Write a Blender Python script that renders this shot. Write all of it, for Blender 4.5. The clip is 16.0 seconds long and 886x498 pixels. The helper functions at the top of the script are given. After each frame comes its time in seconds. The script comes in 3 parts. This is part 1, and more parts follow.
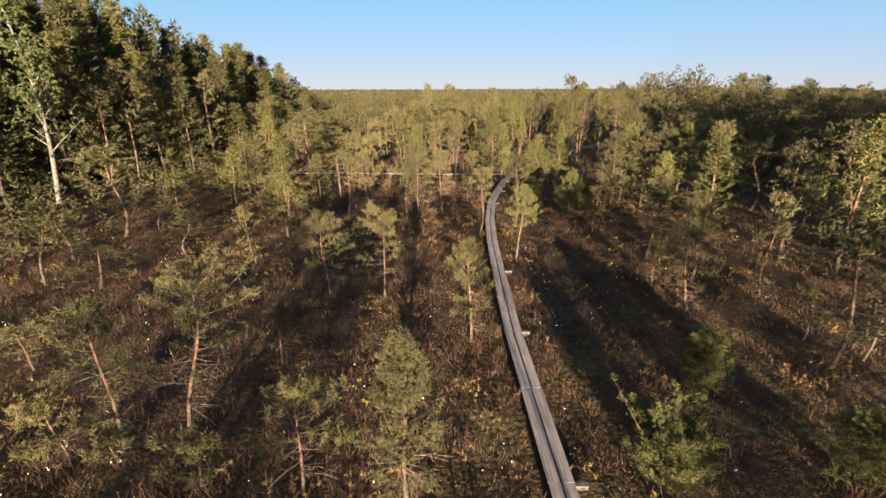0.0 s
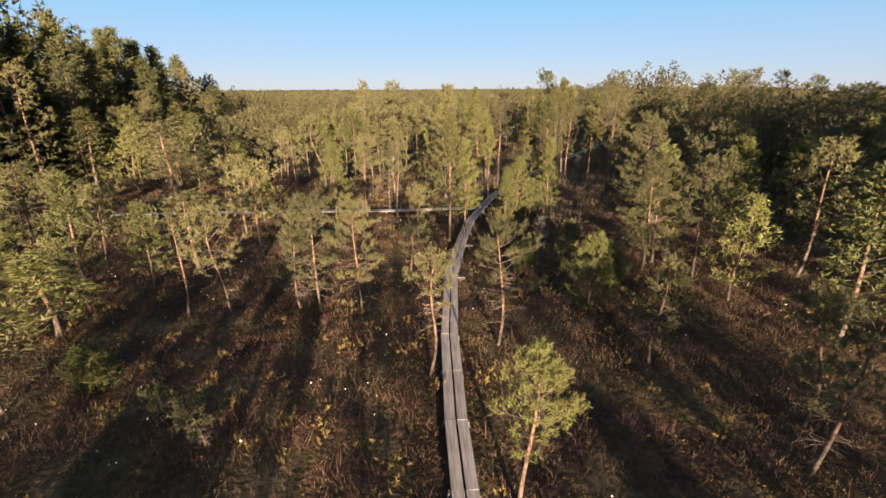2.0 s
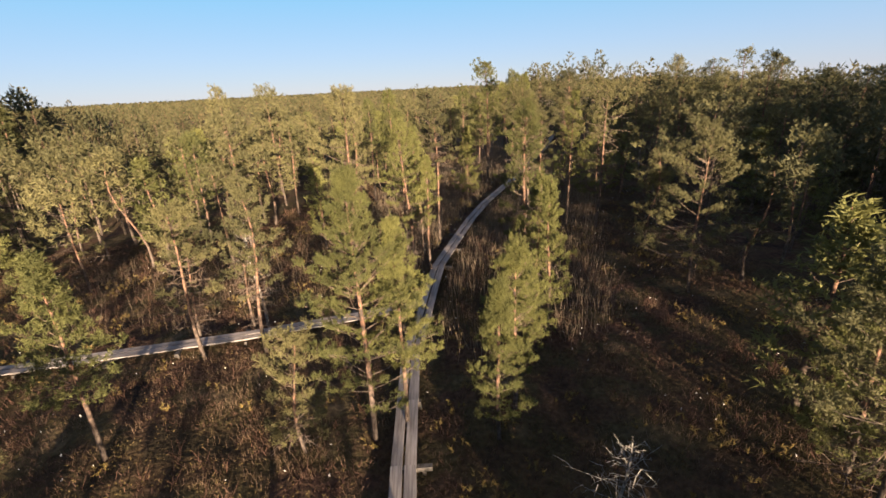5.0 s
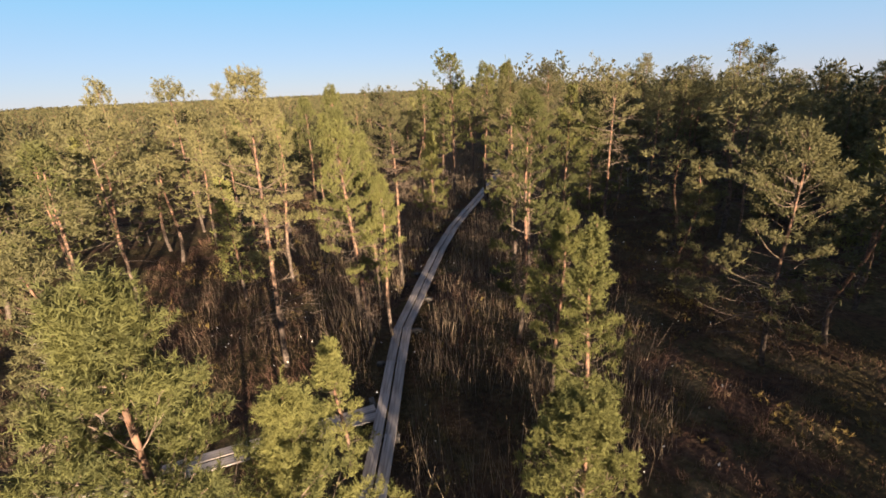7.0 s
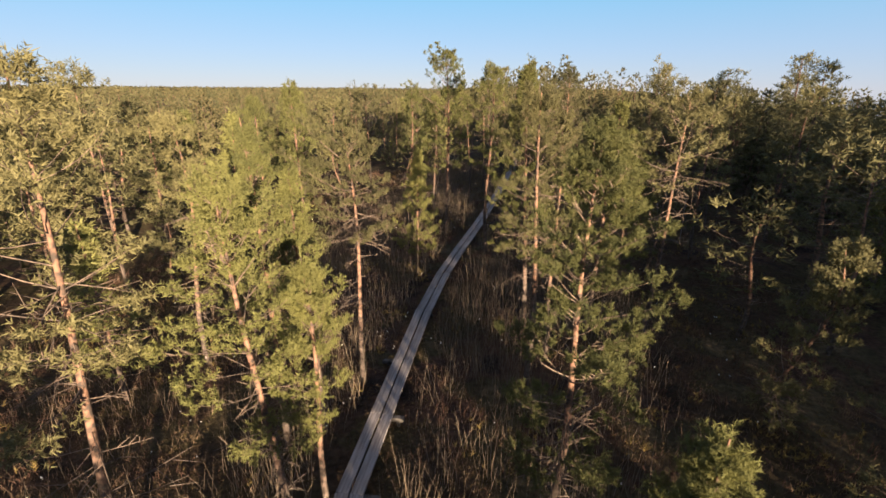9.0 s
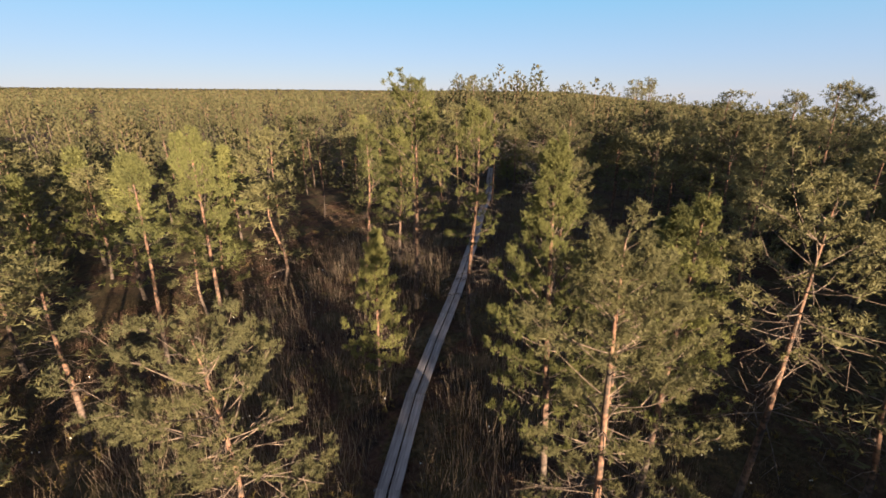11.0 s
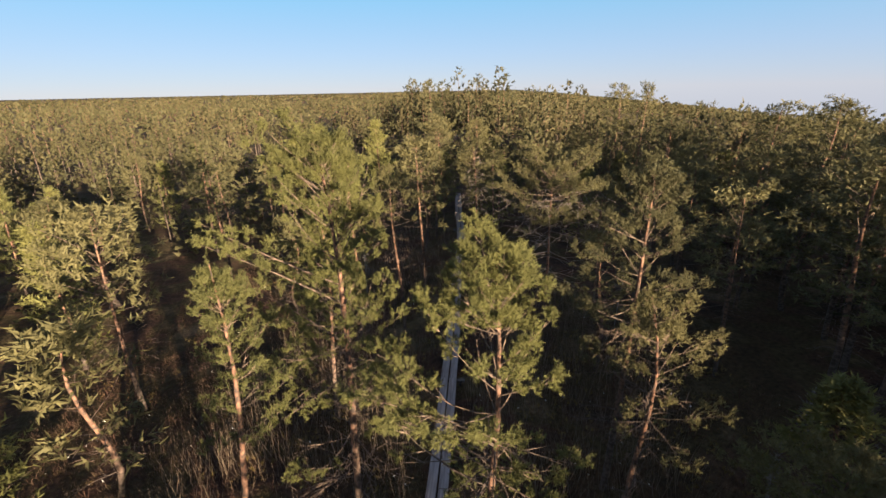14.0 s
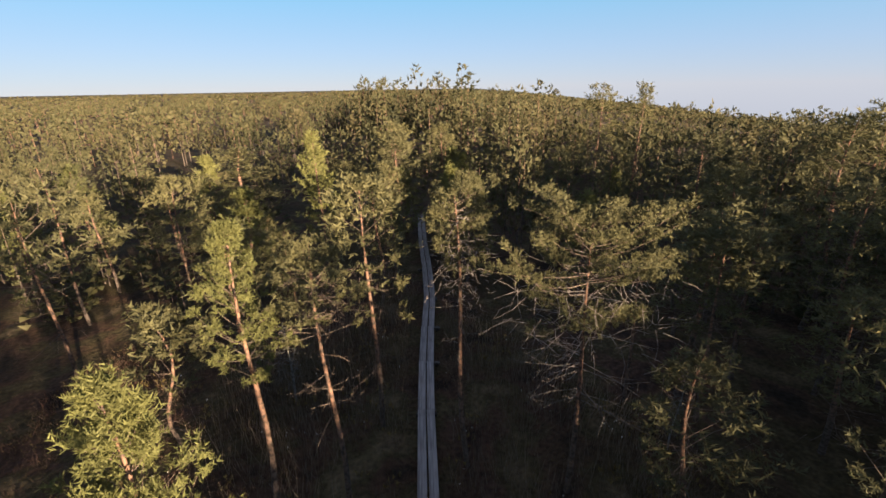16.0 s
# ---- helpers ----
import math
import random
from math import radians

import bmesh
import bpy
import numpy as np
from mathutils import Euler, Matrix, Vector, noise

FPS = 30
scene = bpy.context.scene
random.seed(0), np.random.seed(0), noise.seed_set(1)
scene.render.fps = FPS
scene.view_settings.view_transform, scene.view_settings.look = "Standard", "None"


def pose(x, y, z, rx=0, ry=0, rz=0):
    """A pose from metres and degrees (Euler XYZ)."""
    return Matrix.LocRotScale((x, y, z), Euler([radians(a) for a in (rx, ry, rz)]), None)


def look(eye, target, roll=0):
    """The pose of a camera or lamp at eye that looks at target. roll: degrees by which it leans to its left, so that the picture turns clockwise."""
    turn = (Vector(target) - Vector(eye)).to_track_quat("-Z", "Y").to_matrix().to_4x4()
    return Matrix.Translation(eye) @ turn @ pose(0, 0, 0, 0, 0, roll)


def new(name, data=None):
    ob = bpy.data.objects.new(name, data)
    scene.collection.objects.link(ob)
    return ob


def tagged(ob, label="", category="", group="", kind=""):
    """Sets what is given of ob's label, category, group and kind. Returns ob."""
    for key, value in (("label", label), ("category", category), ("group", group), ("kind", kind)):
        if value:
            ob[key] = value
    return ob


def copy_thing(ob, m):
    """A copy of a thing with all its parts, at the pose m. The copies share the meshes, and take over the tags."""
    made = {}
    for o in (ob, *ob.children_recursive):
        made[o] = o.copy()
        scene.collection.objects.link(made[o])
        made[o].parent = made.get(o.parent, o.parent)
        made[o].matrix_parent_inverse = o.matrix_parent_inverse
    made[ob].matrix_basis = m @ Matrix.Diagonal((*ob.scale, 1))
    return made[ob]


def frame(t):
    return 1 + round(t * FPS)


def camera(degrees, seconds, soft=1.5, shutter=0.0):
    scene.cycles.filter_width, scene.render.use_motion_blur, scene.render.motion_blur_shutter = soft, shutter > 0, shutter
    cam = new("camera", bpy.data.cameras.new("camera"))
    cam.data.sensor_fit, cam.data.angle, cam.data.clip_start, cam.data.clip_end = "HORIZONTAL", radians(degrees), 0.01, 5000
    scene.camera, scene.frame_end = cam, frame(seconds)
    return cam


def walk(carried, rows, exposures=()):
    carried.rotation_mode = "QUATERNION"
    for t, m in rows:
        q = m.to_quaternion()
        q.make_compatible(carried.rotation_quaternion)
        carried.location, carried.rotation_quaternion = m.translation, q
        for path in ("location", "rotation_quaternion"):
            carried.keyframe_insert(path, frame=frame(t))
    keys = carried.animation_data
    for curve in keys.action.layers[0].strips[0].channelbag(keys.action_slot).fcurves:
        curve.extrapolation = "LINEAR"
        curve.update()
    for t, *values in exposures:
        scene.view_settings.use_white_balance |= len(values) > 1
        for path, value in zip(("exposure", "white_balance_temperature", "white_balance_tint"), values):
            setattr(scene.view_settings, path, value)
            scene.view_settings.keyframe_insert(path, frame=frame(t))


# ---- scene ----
cam = camera(88.85, 16.0, soft=1.6)
PATH = (
    (0.0, pose(0.00, 0.00, 8.54, 70.46, 0.16, -0.00)),
    (0.5, pose(0.25, 3.91, 8.42, 70.44, -0.19, -1.58)),
    (1.0, pose(0.67, 7.90, 8.36, 70.49, -0.13, -3.29)),
    (1.5, pose(1.16, 11.83, 8.32, 70.45, 0.13, -4.39)),
    (2.0, pose(1.67, 15.70, 8.35, 70.46, 0.26, -5.32)),
    (2.5, pose(2.08, 19.07, 8.40, 70.39, 0.74, -6.44)),
    (3.0, pose(2.47, 22.04, 8.47, 70.33, 1.64, -8.16)),
    (3.5, pose(2.79, 24.58, 8.52, 70.38, 2.45, -10.06)),
    (4.0, pose(3.21, 27.12, 8.61, 70.32, 2.61, -12.05)),
    (4.5, pose(3.56, 29.47, 8.57, 70.25, 2.64, -14.16)),
    (5.0, pose(3.84, 31.58, 8.43, 70.22, 2.71, -16.30)),
    (5.5, pose(4.10, 33.45, 8.24, 70.24, 2.80, -18.31)),
    (6.0, pose(4.43, 35.15, 8.06, 70.29, 2.87, -20.02)),
    (6.5, pose(4.91, 36.73, 7.95, 70.37, 2.81, -21.27)),
    (7.0, pose(5.53, 38.23, 7.93, 70.47, 2.49, -21.94)),
    (7.5, pose(6.14, 39.64, 7.91, 70.54, 1.63, -21.99)),
    (8.0, pose(6.81, 41.28, 7.94, 70.56, 1.09, -22.09)),
    (8.5, pose(7.51, 42.91, 7.99, 70.55, -0.01, -22.21)),
    (9.0, pose(8.20, 44.53, 8.21, 70.38, -0.40, -22.32)),
    (9.5, pose(8.86, 46.13, 8.62, 70.33, -0.29, -22.47)),
    (10.0, pose(9.51, 47.73, 8.97, 70.31, -0.41, -23.19)),
    (10.5, pose(10.13, 49.32, 9.36, 70.42, -0.49, -24.74)),
    (11.0, pose(10.78, 50.93, 9.73, 70.58, -0.50, -26.64)),
    (11.5, pose(11.50, 52.55, 10.03, 70.73, -0.42, -28.40)),
    (12.0, pose(12.35, 54.22, 10.19, 70.77, -0.22, -29.52)),
    (12.5, pose(13.24, 55.83, 10.28, 70.69, 0.08, -30.17)),
    (13.0, pose(14.20, 57.60, 10.37, 70.70, 0.31, -30.80)),
    (13.5, pose(15.11, 59.31, 10.49, 70.62, 0.57, -31.46)),
    (14.0, pose(16.03, 61.01, 10.80, 70.61, 1.02, -32.24)),
    (14.5, pose(16.92, 62.71, 11.00, 70.47, 1.53, -33.51)),
    (15.0, pose(18.03, 64.66, 10.97, 70.51, 1.93, -35.55)),
    (15.5, pose(19.31, 66.62, 10.93, 70.52, 1.75, -37.10)),
    (16.0, pose(20.57, 68.28, 11.02, 70.34, 0.89, -37.54)),
)
walk(cam, PATH, ((0.0, 1.78, 5700, 14), (16.0, 1.78, 5700, 14)))

# ---- world and sun ----
SUN_YAW, SUN_ELEV = 3.0, 8.0
away = Vector((-math.sin(radians(SUN_YAW)) * math.cos(radians(SUN_ELEV)),
               math.cos(radians(SUN_YAW)) * math.cos(radians(SUN_ELEV)), -math.sin(radians(SUN_ELEV))))
world = bpy.data.worlds.new("sky")
scene.world = world
world.use_nodes = True
wn = world.node_tree.nodes
sky = wn.new("ShaderNodeTexSky")
sky.sky_type, sky.sun_disc = "NISHITA", False
sky.sun_elevation, sky.sun_rotation = radians(SUN_ELEV), radians(180 - SUN_YAW)
sky.air_density, sky.dust_density, sky.ozone_density, sky.altitude = 0.75, 0.0, 1.6, 60
wn["Background"].inputs["Strength"].default_value = 0.05
haze = wn.new("ShaderNodeMix")
haze.data_type = "RGBA"
haze.inputs["Factor"].default_value = 0.82
up_axis = wn.new("ShaderNodeSeparateXYZ")
pale = wn.new("ShaderNodeValToRGB")
pale.color_ramp.elements.new(0.3)
pale.color_ramp.elements.new(0.6)
for spot, (at_height, tone) in zip(pale.color_ramp.elements, ((0.0, (0.72, 0.72, 0.76)), (0.07, (0.58, 0.73, 0.86)), (0.19, (0.34, 0.73, 0.92)), (0.45, (0.30, 0.34, 0.43)))):
    spot.position, spot.color = at_height, (*tone, 1)
bright = wn.new("ShaderNodeVectorMath")
bright.operation = "SCALE"
bright.inputs["Scale"].default_value = 5.0
wl = world.node_tree.links
wl.new(wn.new("ShaderNodeTexCoord").outputs["Generated"], up_axis.inputs["Vector"])
wl.new(up_axis.outputs["Z"], pale.inputs["Fac"])
wl.new(pale.outputs["Color"], bright.inputs[0])
wl.new(bright.outputs["Vector"], haze.inputs["B"])
wl.new(sky.outputs["Color"], haze.inputs["A"])
wl.new(haze.outputs["Result"], wn["Background"].inputs["Color"])
sun_data = bpy.data.lights.new("sun", "SUN")
sun_data.energy, sun_data.angle, sun_data.color = 8.0, radians(0.6), (1.0, 0.72, 0.42)
sun = new("sun", sun_data)
sun.matrix_world = look(-away * 200, (0, 0, 0))


# ---- materials ----
def material(name, rough=0.8):
    m = bpy.data.materials.new(name)
    m.use_nodes = True
    m.node_tree.nodes["Principled BSDF"].inputs["Roughness"].default_value = rough
    m.node_tree.nodes["Principled BSDF"].inputs["Specular IOR Level"].default_value = 0.15
    return m, m.node_tree.nodes, m.node_tree.links


def noise_tex(nodes, links, coord, scale, detail=4.0):
    n = nodes.new("ShaderNodeTexNoise")
    n.inputs["Scale"].default_value, n.inputs["Detail"].default_value = scale, detail
    links.new(coord, n.inputs["Vector"])
    return n.outputs["Fac"]


def ramp(nodes, links, fac, *stops):
    r = nodes.new("ShaderNodeValToRGB")
    while len(r.color_ramp.elements) < len(stops):
        r.color_ramp.elements.new(0.5)
    for e, (at, col) in zip(r.color_ramp.elements, stops):
        e.position, e.color = at, (*col, 1)
    links.new(fac, r.inputs["Fac"])
    return r.outputs["Color"]


def mix(nodes, links, fac, a, b, mode="MIX"):
    m = nodes.new("ShaderNodeMix")
    m.data_type, m.blend_type = "RGBA", mode
    for sock, v in ((m.inputs["Factor"], fac), (m.inputs["A"], a), (m.inputs["B"], b)):
        if isinstance(v, (int, float)):
            sock.default_value = v
        elif isinstance(v, tuple):
            sock.default_value = (*v, 1)
        else:
            links.new(v, sock)
    return m.outputs["Result"]


def bump(nodes, links, height, strength, distance):
    b = nodes.new("ShaderNodeBump")
    b.inputs["Strength"].default_value, b.inputs["Distance"].default_value = strength, distance
    links.new(height, b.inputs["Height"])
    links.new(b.outputs["Normal"], nodes["Principled BSDF"].inputs["Normal"])


def foliage(name, dark, light, tip, glow=0.22, stands=False):
    """Needles or leaves: clump by clump variation, a shift from tree to tree, and light through the blades."""
    m, n, l = material(name, 0.65)
    coord = n.new("ShaderNodeTexCoord").outputs["Object"]
    info = n.new("ShaderNodeObjectInfo").outputs["Random"]
    isl = n.new("ShaderNodeNewGeometry").outputs["Random Per Island"]
    c = ramp(n, l, noise_tex(n, l, coord, 2.6, 3), (0.36, dark), (0.62, light))
    c = mix(n, l, 0.28, c, ramp(n, l, isl, (0.0, dark), (0.55, light), (1.0, tip)))
    c = mix(n, l, 0.45, c, ramp(n, l, info, (0.0, dark), (0.5, light), (1.0, tip)))
    if stands:
        # stands of darker, golden and browner trees
        stand = noise_tex(n, l, coord, 0.16, 3)
        c = mix(n, l, 0.5, c, ramp(n, l, stand, (0.36, dark), (0.5, light), (0.64, (tip[0], tip[1] * 0.9, tip[2]))))
    p = n["Principled BSDF"]
    l.new(c, p.inputs["Base Color"])
    t = n.new("ShaderNodeBsdfTranslucent")
    l.new(c, t.inputs["Color"])
    s = n.new("ShaderNodeMixShader")
    s.inputs["Fac"].default_value = glow
    l.new(p.outputs["BSDF"], s.inputs[1])
    l.new(t.outputs["BSDF"], s.inputs[2])
    l.new(s.outputs["Shader"], n["Material Output"].inputs["Surface"])
    return m


def bark(name, low, high, start=0.2, end=0.45):
    """Pine bark: grey-brown and scaly below, thin and orange above."""
    m, n, l = material(name, 0.85)
    tc = n.new("ShaderNodeTexCoord")
    sep = n.new("ShaderNodeSeparateXYZ")
    l.new(tc.outputs["Generated"], sep.inputs["Vector"])
    patch = noise_tex(n, l, tc.outputs["Object"], 9, 5)
    base = ramp(n, l, sep.outputs["Z"], (start, low), (end, high))
    dark = tuple(c * 0.45 for c in low)
    c = mix(n, l, ramp(n, l, patch, (0.38, (1, 1, 1)), (0.6, (0, 0, 0))), base, dark)
    l.new(c, n["Principled BSDF"].inputs["Base Color"])
    bump(n, l, patch, 0.6, 0.02)
    return m


NEEDLES = foliage("pine_needles", (0.050, 0.052, 0.029), (0.135, 0.126, 0.055), (0.215, 0.192, 0.082), 0.28)
YOUNG_NEEDLES = foliage("young_pine_needles", (0.053, 0.060, 0.026), (0.152, 0.153, 0.050), (0.238, 0.230, 0.074), 0.3)
FAR_NEEDLES = foliage("far_pine_needles", (0.041, 0.044, 0.024), (0.094, 0.091, 0.041), (0.136, 0.122, 0.054), 0.32, True)
# a darker needle tone for the western wood
DARK_NEEDLES = foliage("dark_conifer_needles", (0.036, 0.042, 0.020), (0.088, 0.088, 0.032), (0.155, 0.14, 0.045), 0.2)
BIRCH_LEAVES = foliage("birch_leaves", (0.06, 0.085, 0.03), (0.115, 0.13, 0.045), (0.17, 0.165, 0.055))
SHRUB = foliage("low_bush_foliage", (0.06, 0.058, 0.022), (0.15, 0.125, 0.04), (0.26, 0.17, 0.055), 0.2)
COTTON = foliage("cotton_grass_wool", (0.6, 0.57, 0.5), (0.7, 0.67, 0.6), (0.8, 0.78, 0.72), 0.2)
LEAVES = foliage("dwarf_shrub_leaves", (0.045, 0.045, 0.02), (0.095, 0.08, 0.03), (0.17, 0.11, 0.04))
GRASS = foliage("dry_cotton_grass", (0.095, 0.066, 0.042), (0.19, 0.132, 0.083), (0.32, 0.245, 0.155))
HEATHER = foliage("autumn_heather", (0.055, 0.032, 0.025), (0.122, 0.068, 0.046), (0.20, 0.122, 0.076), 0.15)
REED = foliage("dry_reed_stems", (0.09, 0.066, 0.046), (0.155, 0.118, 0.082), (0.26, 0.21, 0.15), 0.15)
BARK = bark("pine_bark", (0.125, 0.098, 0.08), (0.21, 0.12, 0.078))
TWIG = bark("grey_brown_twigs", (0.155, 0.122, 0.10), (0.19, 0.14, 0.105))
DEAD = bark("bleached_dead_wood", (0.21, 0.19, 0.17), (0.28, 0.26, 0.235))
GREY = bark("lichen_grey_twigs", (0.19, 0.165, 0.145), (0.24, 0.205, 0.185))
BIRCH_BARK = bark("birch_bark", (0.22, 0.205, 0.19), (0.20, 0.175, 0.15))


def ground_material():
    m, n, l = material("bog_ground", 0.95)
    co = n.new("ShaderNodeTexCoord").outputs["Object"]
    big, mid, small = noise_tex(n, l, co, 0.11, 4), noise_tex(n, l, co, 0.55, 5), noise_tex(n, l, co, 6.0, 6)
    peat, rust, olive, straw = (0.032, 0.024, 0.019), (0.092, 0.055, 0.036), (0.072, 0.060, 0.028), (0.17, 0.128, 0.074)
    c = ramp(n, l, mid, (0.34, peat), (0.46, rust), (0.56, olive), (0.70, straw))
    c = mix(n, l, ramp(n, l, big, (0.42, (0, 0, 0)), (0.6, (0.7, 0.7, 0.7))), c, (0.05, 0.040, 0.018))
    c = mix(n, l, 0.7, c, ramp(n, l, small, (0.3, (0.25, 0.25, 0.25)), (0.7, (1.3, 1.25, 1.2))), "MULTIPLY")
    l.new(c, n["Principled BSDF"].inputs["Base Color"])
    bump(n, l, small, 0.9, 0.12)
    return m


def plank_material():
    m, n, l = material("weathered_boards", 0.75)
    tc = n.new("ShaderNodeTexCoord")
    info = n.new("ShaderNodeObjectInfo").outputs["Random"]
    mp = n.new("ShaderNodeMapping")
    mp.inputs["Scale"].default_value = (26, 1.2, 26)
    l.new(tc.outputs["Object"], mp.inputs["Vector"])
    grain = noise_tex(n, l, mp.outputs["Vector"], 1.0, 6)
    stain = noise_tex(n, l, tc.outputs["Object"], 1.3, 4)
    c = ramp(n, l, grain, (0.3, (0.19, 0.17, 0.163)), (0.55, (0.34, 0.31, 0.30)), (0.75, (0.44, 0.41, 0.395)))
    c = mix(n, l, 0.5, c, ramp(n, l, stain, (0.35, (0.55, 0.52, 0.5)), (0.65, (1, 1, 1))), "MULTIPLY")
    c = mix(n, l, 0.6, c, ramp(n, l, info, (0.0, (0.78, 0.76, 0.74)), (1.0, (1.05, 1.04, 1.03))), "MULTIPLY")
    l.new(c, n["Principled BSDF"].inputs["Base Color"])
    bump(n, l, grain, 0.4, 0.01)
    return m


GROUND, PLANK = ground_material(), plank_material()
# beam wood, set darker than the planks
BEAM = bark("dark_beams", (0.09, 0.08, 0.07), (0.12, 0.108, 0.098))


# ---- mesh helpers ----
def mesh_of(name, verts, faces, mat, smooth=False):
    me = bpy.data.meshes.new(name)
    me.from_pydata([tuple(v) for v in verts], [], faces)
    me.materials.append(mat)
    if smooth:
        me.polygons.foreach_set("use_smooth", [True] * len(me.polygons))
    me.update()
    return me


def tri_mesh(name, verts, mat):
    """A mesh of loose triangles, from an array of shape (n, 3, 3)."""
    return index_mesh(name, np.asarray(verts).reshape(-1, 3), np.arange(len(verts) * 3).reshape(-1, 3), mat)


def index_mesh(name, verts, faces, mat, smooth=0):
    """A mesh of triangles; the first so many of them are shaded smoothly."""
    n = len(faces)
    me = bpy.data.meshes.new(name)
    me.vertices.add(len(verts))
    me.vertices.foreach_set("co", np.asarray(verts, dtype=np.float32).ravel())
    me.loops.add(n * 3)
    me.loops.foreach_set("vertex_index", np.asarray(faces, dtype=np.int32).ravel())
    me.polygons.add(n)
    me.polygons.foreach_set("loop_start", np.arange(0, n * 3, 3, dtype=np.int32))
    me.polygons.foreach_set("loop_total", np.full(n, 3, dtype=np.int32))
    me.polygons.foreach_set("use_smooth", np.arange(n) < smooth)
    me.materials.append(mat)
    me.update(calc_edges=True)
    return me


def part(name, me, parent, label=""):
    ob = new(name, me)
    ob.parent = parent
    return tagged(ob, label) if label else ob


def tube(path, radii, sides):
    """Vertices and faces of a tapered tube along a path."""
    path = np.asarray(path, float)
    verts, faces = [], []
    for i, p in enumerate(path):
        d = path[min(i + 1, len(path) - 1)] - path[max(i - 1, 0)]
        d /= np.linalg.norm(d) + 1e-9
        u = np.cross(d, (0.31, 0.95, 0.05))
        u /= np.linalg.norm(u) + 1e-9
        w = np.cross(d, u)
        for k in range(sides):
            a = 2 * math.pi * k / sides
            verts.append(p + radii[i] * (math.cos(a) * u + math.sin(a) * w))
    for i in range(len(path) - 1):
        for k in range(sides):
            a, b = i * sides + k, i * sides + (k + 1) % sides
            faces.append((a, b, b + sides, a + sides))
    return verts, faces


def tubes(name, list_of, sides, mat):
    verts, faces = [], []
    for path, radii in list_of:
        v, f = tube(path, radii, sides)
        o = len(verts)
        verts += v
        faces += [tuple(i + o for i in q) for q in f]
    return mesh_of(name, verts, faces, mat, True)


def unit(v):
    return v / (np.linalg.norm(v, axis=-1, keepdims=True) + 1e-9)


def blades(rng, at, along, count, length, width, shoot, spread=0.75):
    """Needle brushes: at every place in at, count blades fan out round the shoot that points along."""
    n = len(at)
    at, along = np.repeat(at, count, 0), unit(np.repeat(along, count, 0))
    side = unit(np.cross(along, rng.normal(size=(n * count, 3))))
    s = rng.uniform(0, 1, (n * count, 1))
    root = at + along * (s - 0.5) * shoot
    way = unit(along + side * spread * rng.uniform(0.5, 1.5, (n * count, 1)))
    tip = root + way * length * rng.uniform(0.7, 1.2, (n * count, 1))
    wide = unit(np.cross(way, rng.normal(size=(n * count, 3)))) * width * 0.5
    return np.stack([root - wide, root + wide, tip], 1)


def puffs(rng, at, along, size, sides=5):
    """Dense brushes of needles: ragged cones round the shoot. Gives vertices and triangles."""
    n = len(at)
    along = unit(along)
    u = unit(np.cross(along, rng.normal(size=(n, 3))))
    v = np.cross(along, u)
    size = np.broadcast_to(np.asarray(size, float), (n,))[:, None]
    cols = []
    for k in range(sides):
        a = 2 * math.pi * (k + rng.uniform(-0.22, 0.22, (n, 1))) / sides
        rad, up = 0.54 * rng.uniform(0.62, 1.38, (n, 1)), 0.05 + rng.uniform(-0.2, 0.2, (n, 1))
        cols.append(at + size * ((u * np.cos(a) + v * np.sin(a)) * rad + along * up))
    cols.append(at + size * along * rng.uniform(0.8, 1.25, (n, 1)))
    tris = [(k, (k + 1) % sides, sides) for k in range(sides)]
    faces = (np.array(tris)[None] + np.arange(n)[:, None, None] * len(cols)).reshape(-1, 3)
    return np.stack(cols, 1).reshape(-1, 3), faces


# ---- trees ----
# whorl gap, limbs a whorl, limb rise below and above, bare part of a limb, limbs left out, outline, stem bend
HABITS = {
    "young": (0.42, 5, 12, 60, 0.32, 0.08, "cone", 0.008),
    "bog": (0.46, 4, 0, 44, 0.45, 0.20, "dome", 0.022),
    "tall": (0.46, 5, -6, 46, 0.46, 0.16, "dome", 0.010),
    "bushy": (0.44, 5, 0, 52, 0.44, 0.12, "dome", 0.010),
    "open": (0.42, 5, 6, 46, 0.55, 0.05, "cone", 0.012),
    "flat": (0.26, 6, 2, 24, 0.4, 0.18, "flat", 0.012),
    "dead": (0.30, 4, 5, 35, 0.0, 0.10, "dome", 0.022),
    "shrub": (0.16, 5, 26, 58, 0.25, 0.05, "dome", 0.03),
    "edge": (0.50, 5, -6, 46, 0.40, 0.14, "dome", 0.010),
    "dark": (0.55, 5, -10, 40, 0.22, 0.10, "cone", 0.006)}
LOW_CROWN = {"young": 0.14, "edge": 0.30, "bushy": 0.35, "bog": 0.36, "tall": 0.42, "open": 0.14, "flat": 0.60, "dead": 0.2, "shrub": 0.05, "dark": 0.14}
UP = np.array([0.0, 0.0, 1.0])
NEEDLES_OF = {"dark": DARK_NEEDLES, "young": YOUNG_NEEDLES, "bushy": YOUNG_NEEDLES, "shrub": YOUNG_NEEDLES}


def outline(shape, s, rng):
    """How far the limbs reach at a share s of the crown's height, 1 at the widest."""
    if shape == "cone":
        return (0.72 + 0.28 * min(1, s * 5)) * (1 - s) ** 0.86 * rng.uniform(0.82, 1.12) + 0.03
    if shape == "flat":
        return (0.5 + 0.5 * min(1, s * 2.2)) * (1 - s ** 5) ** 0.6 * rng.uniform(0.7, 1.1) + 0.05
    return (0.66 + 0.34 * min(1, s * 3.2)) * max(0.0, 1 - s ** 2.0) ** 0.8 * rng.uniform(0.68, 1.15) + 0.07


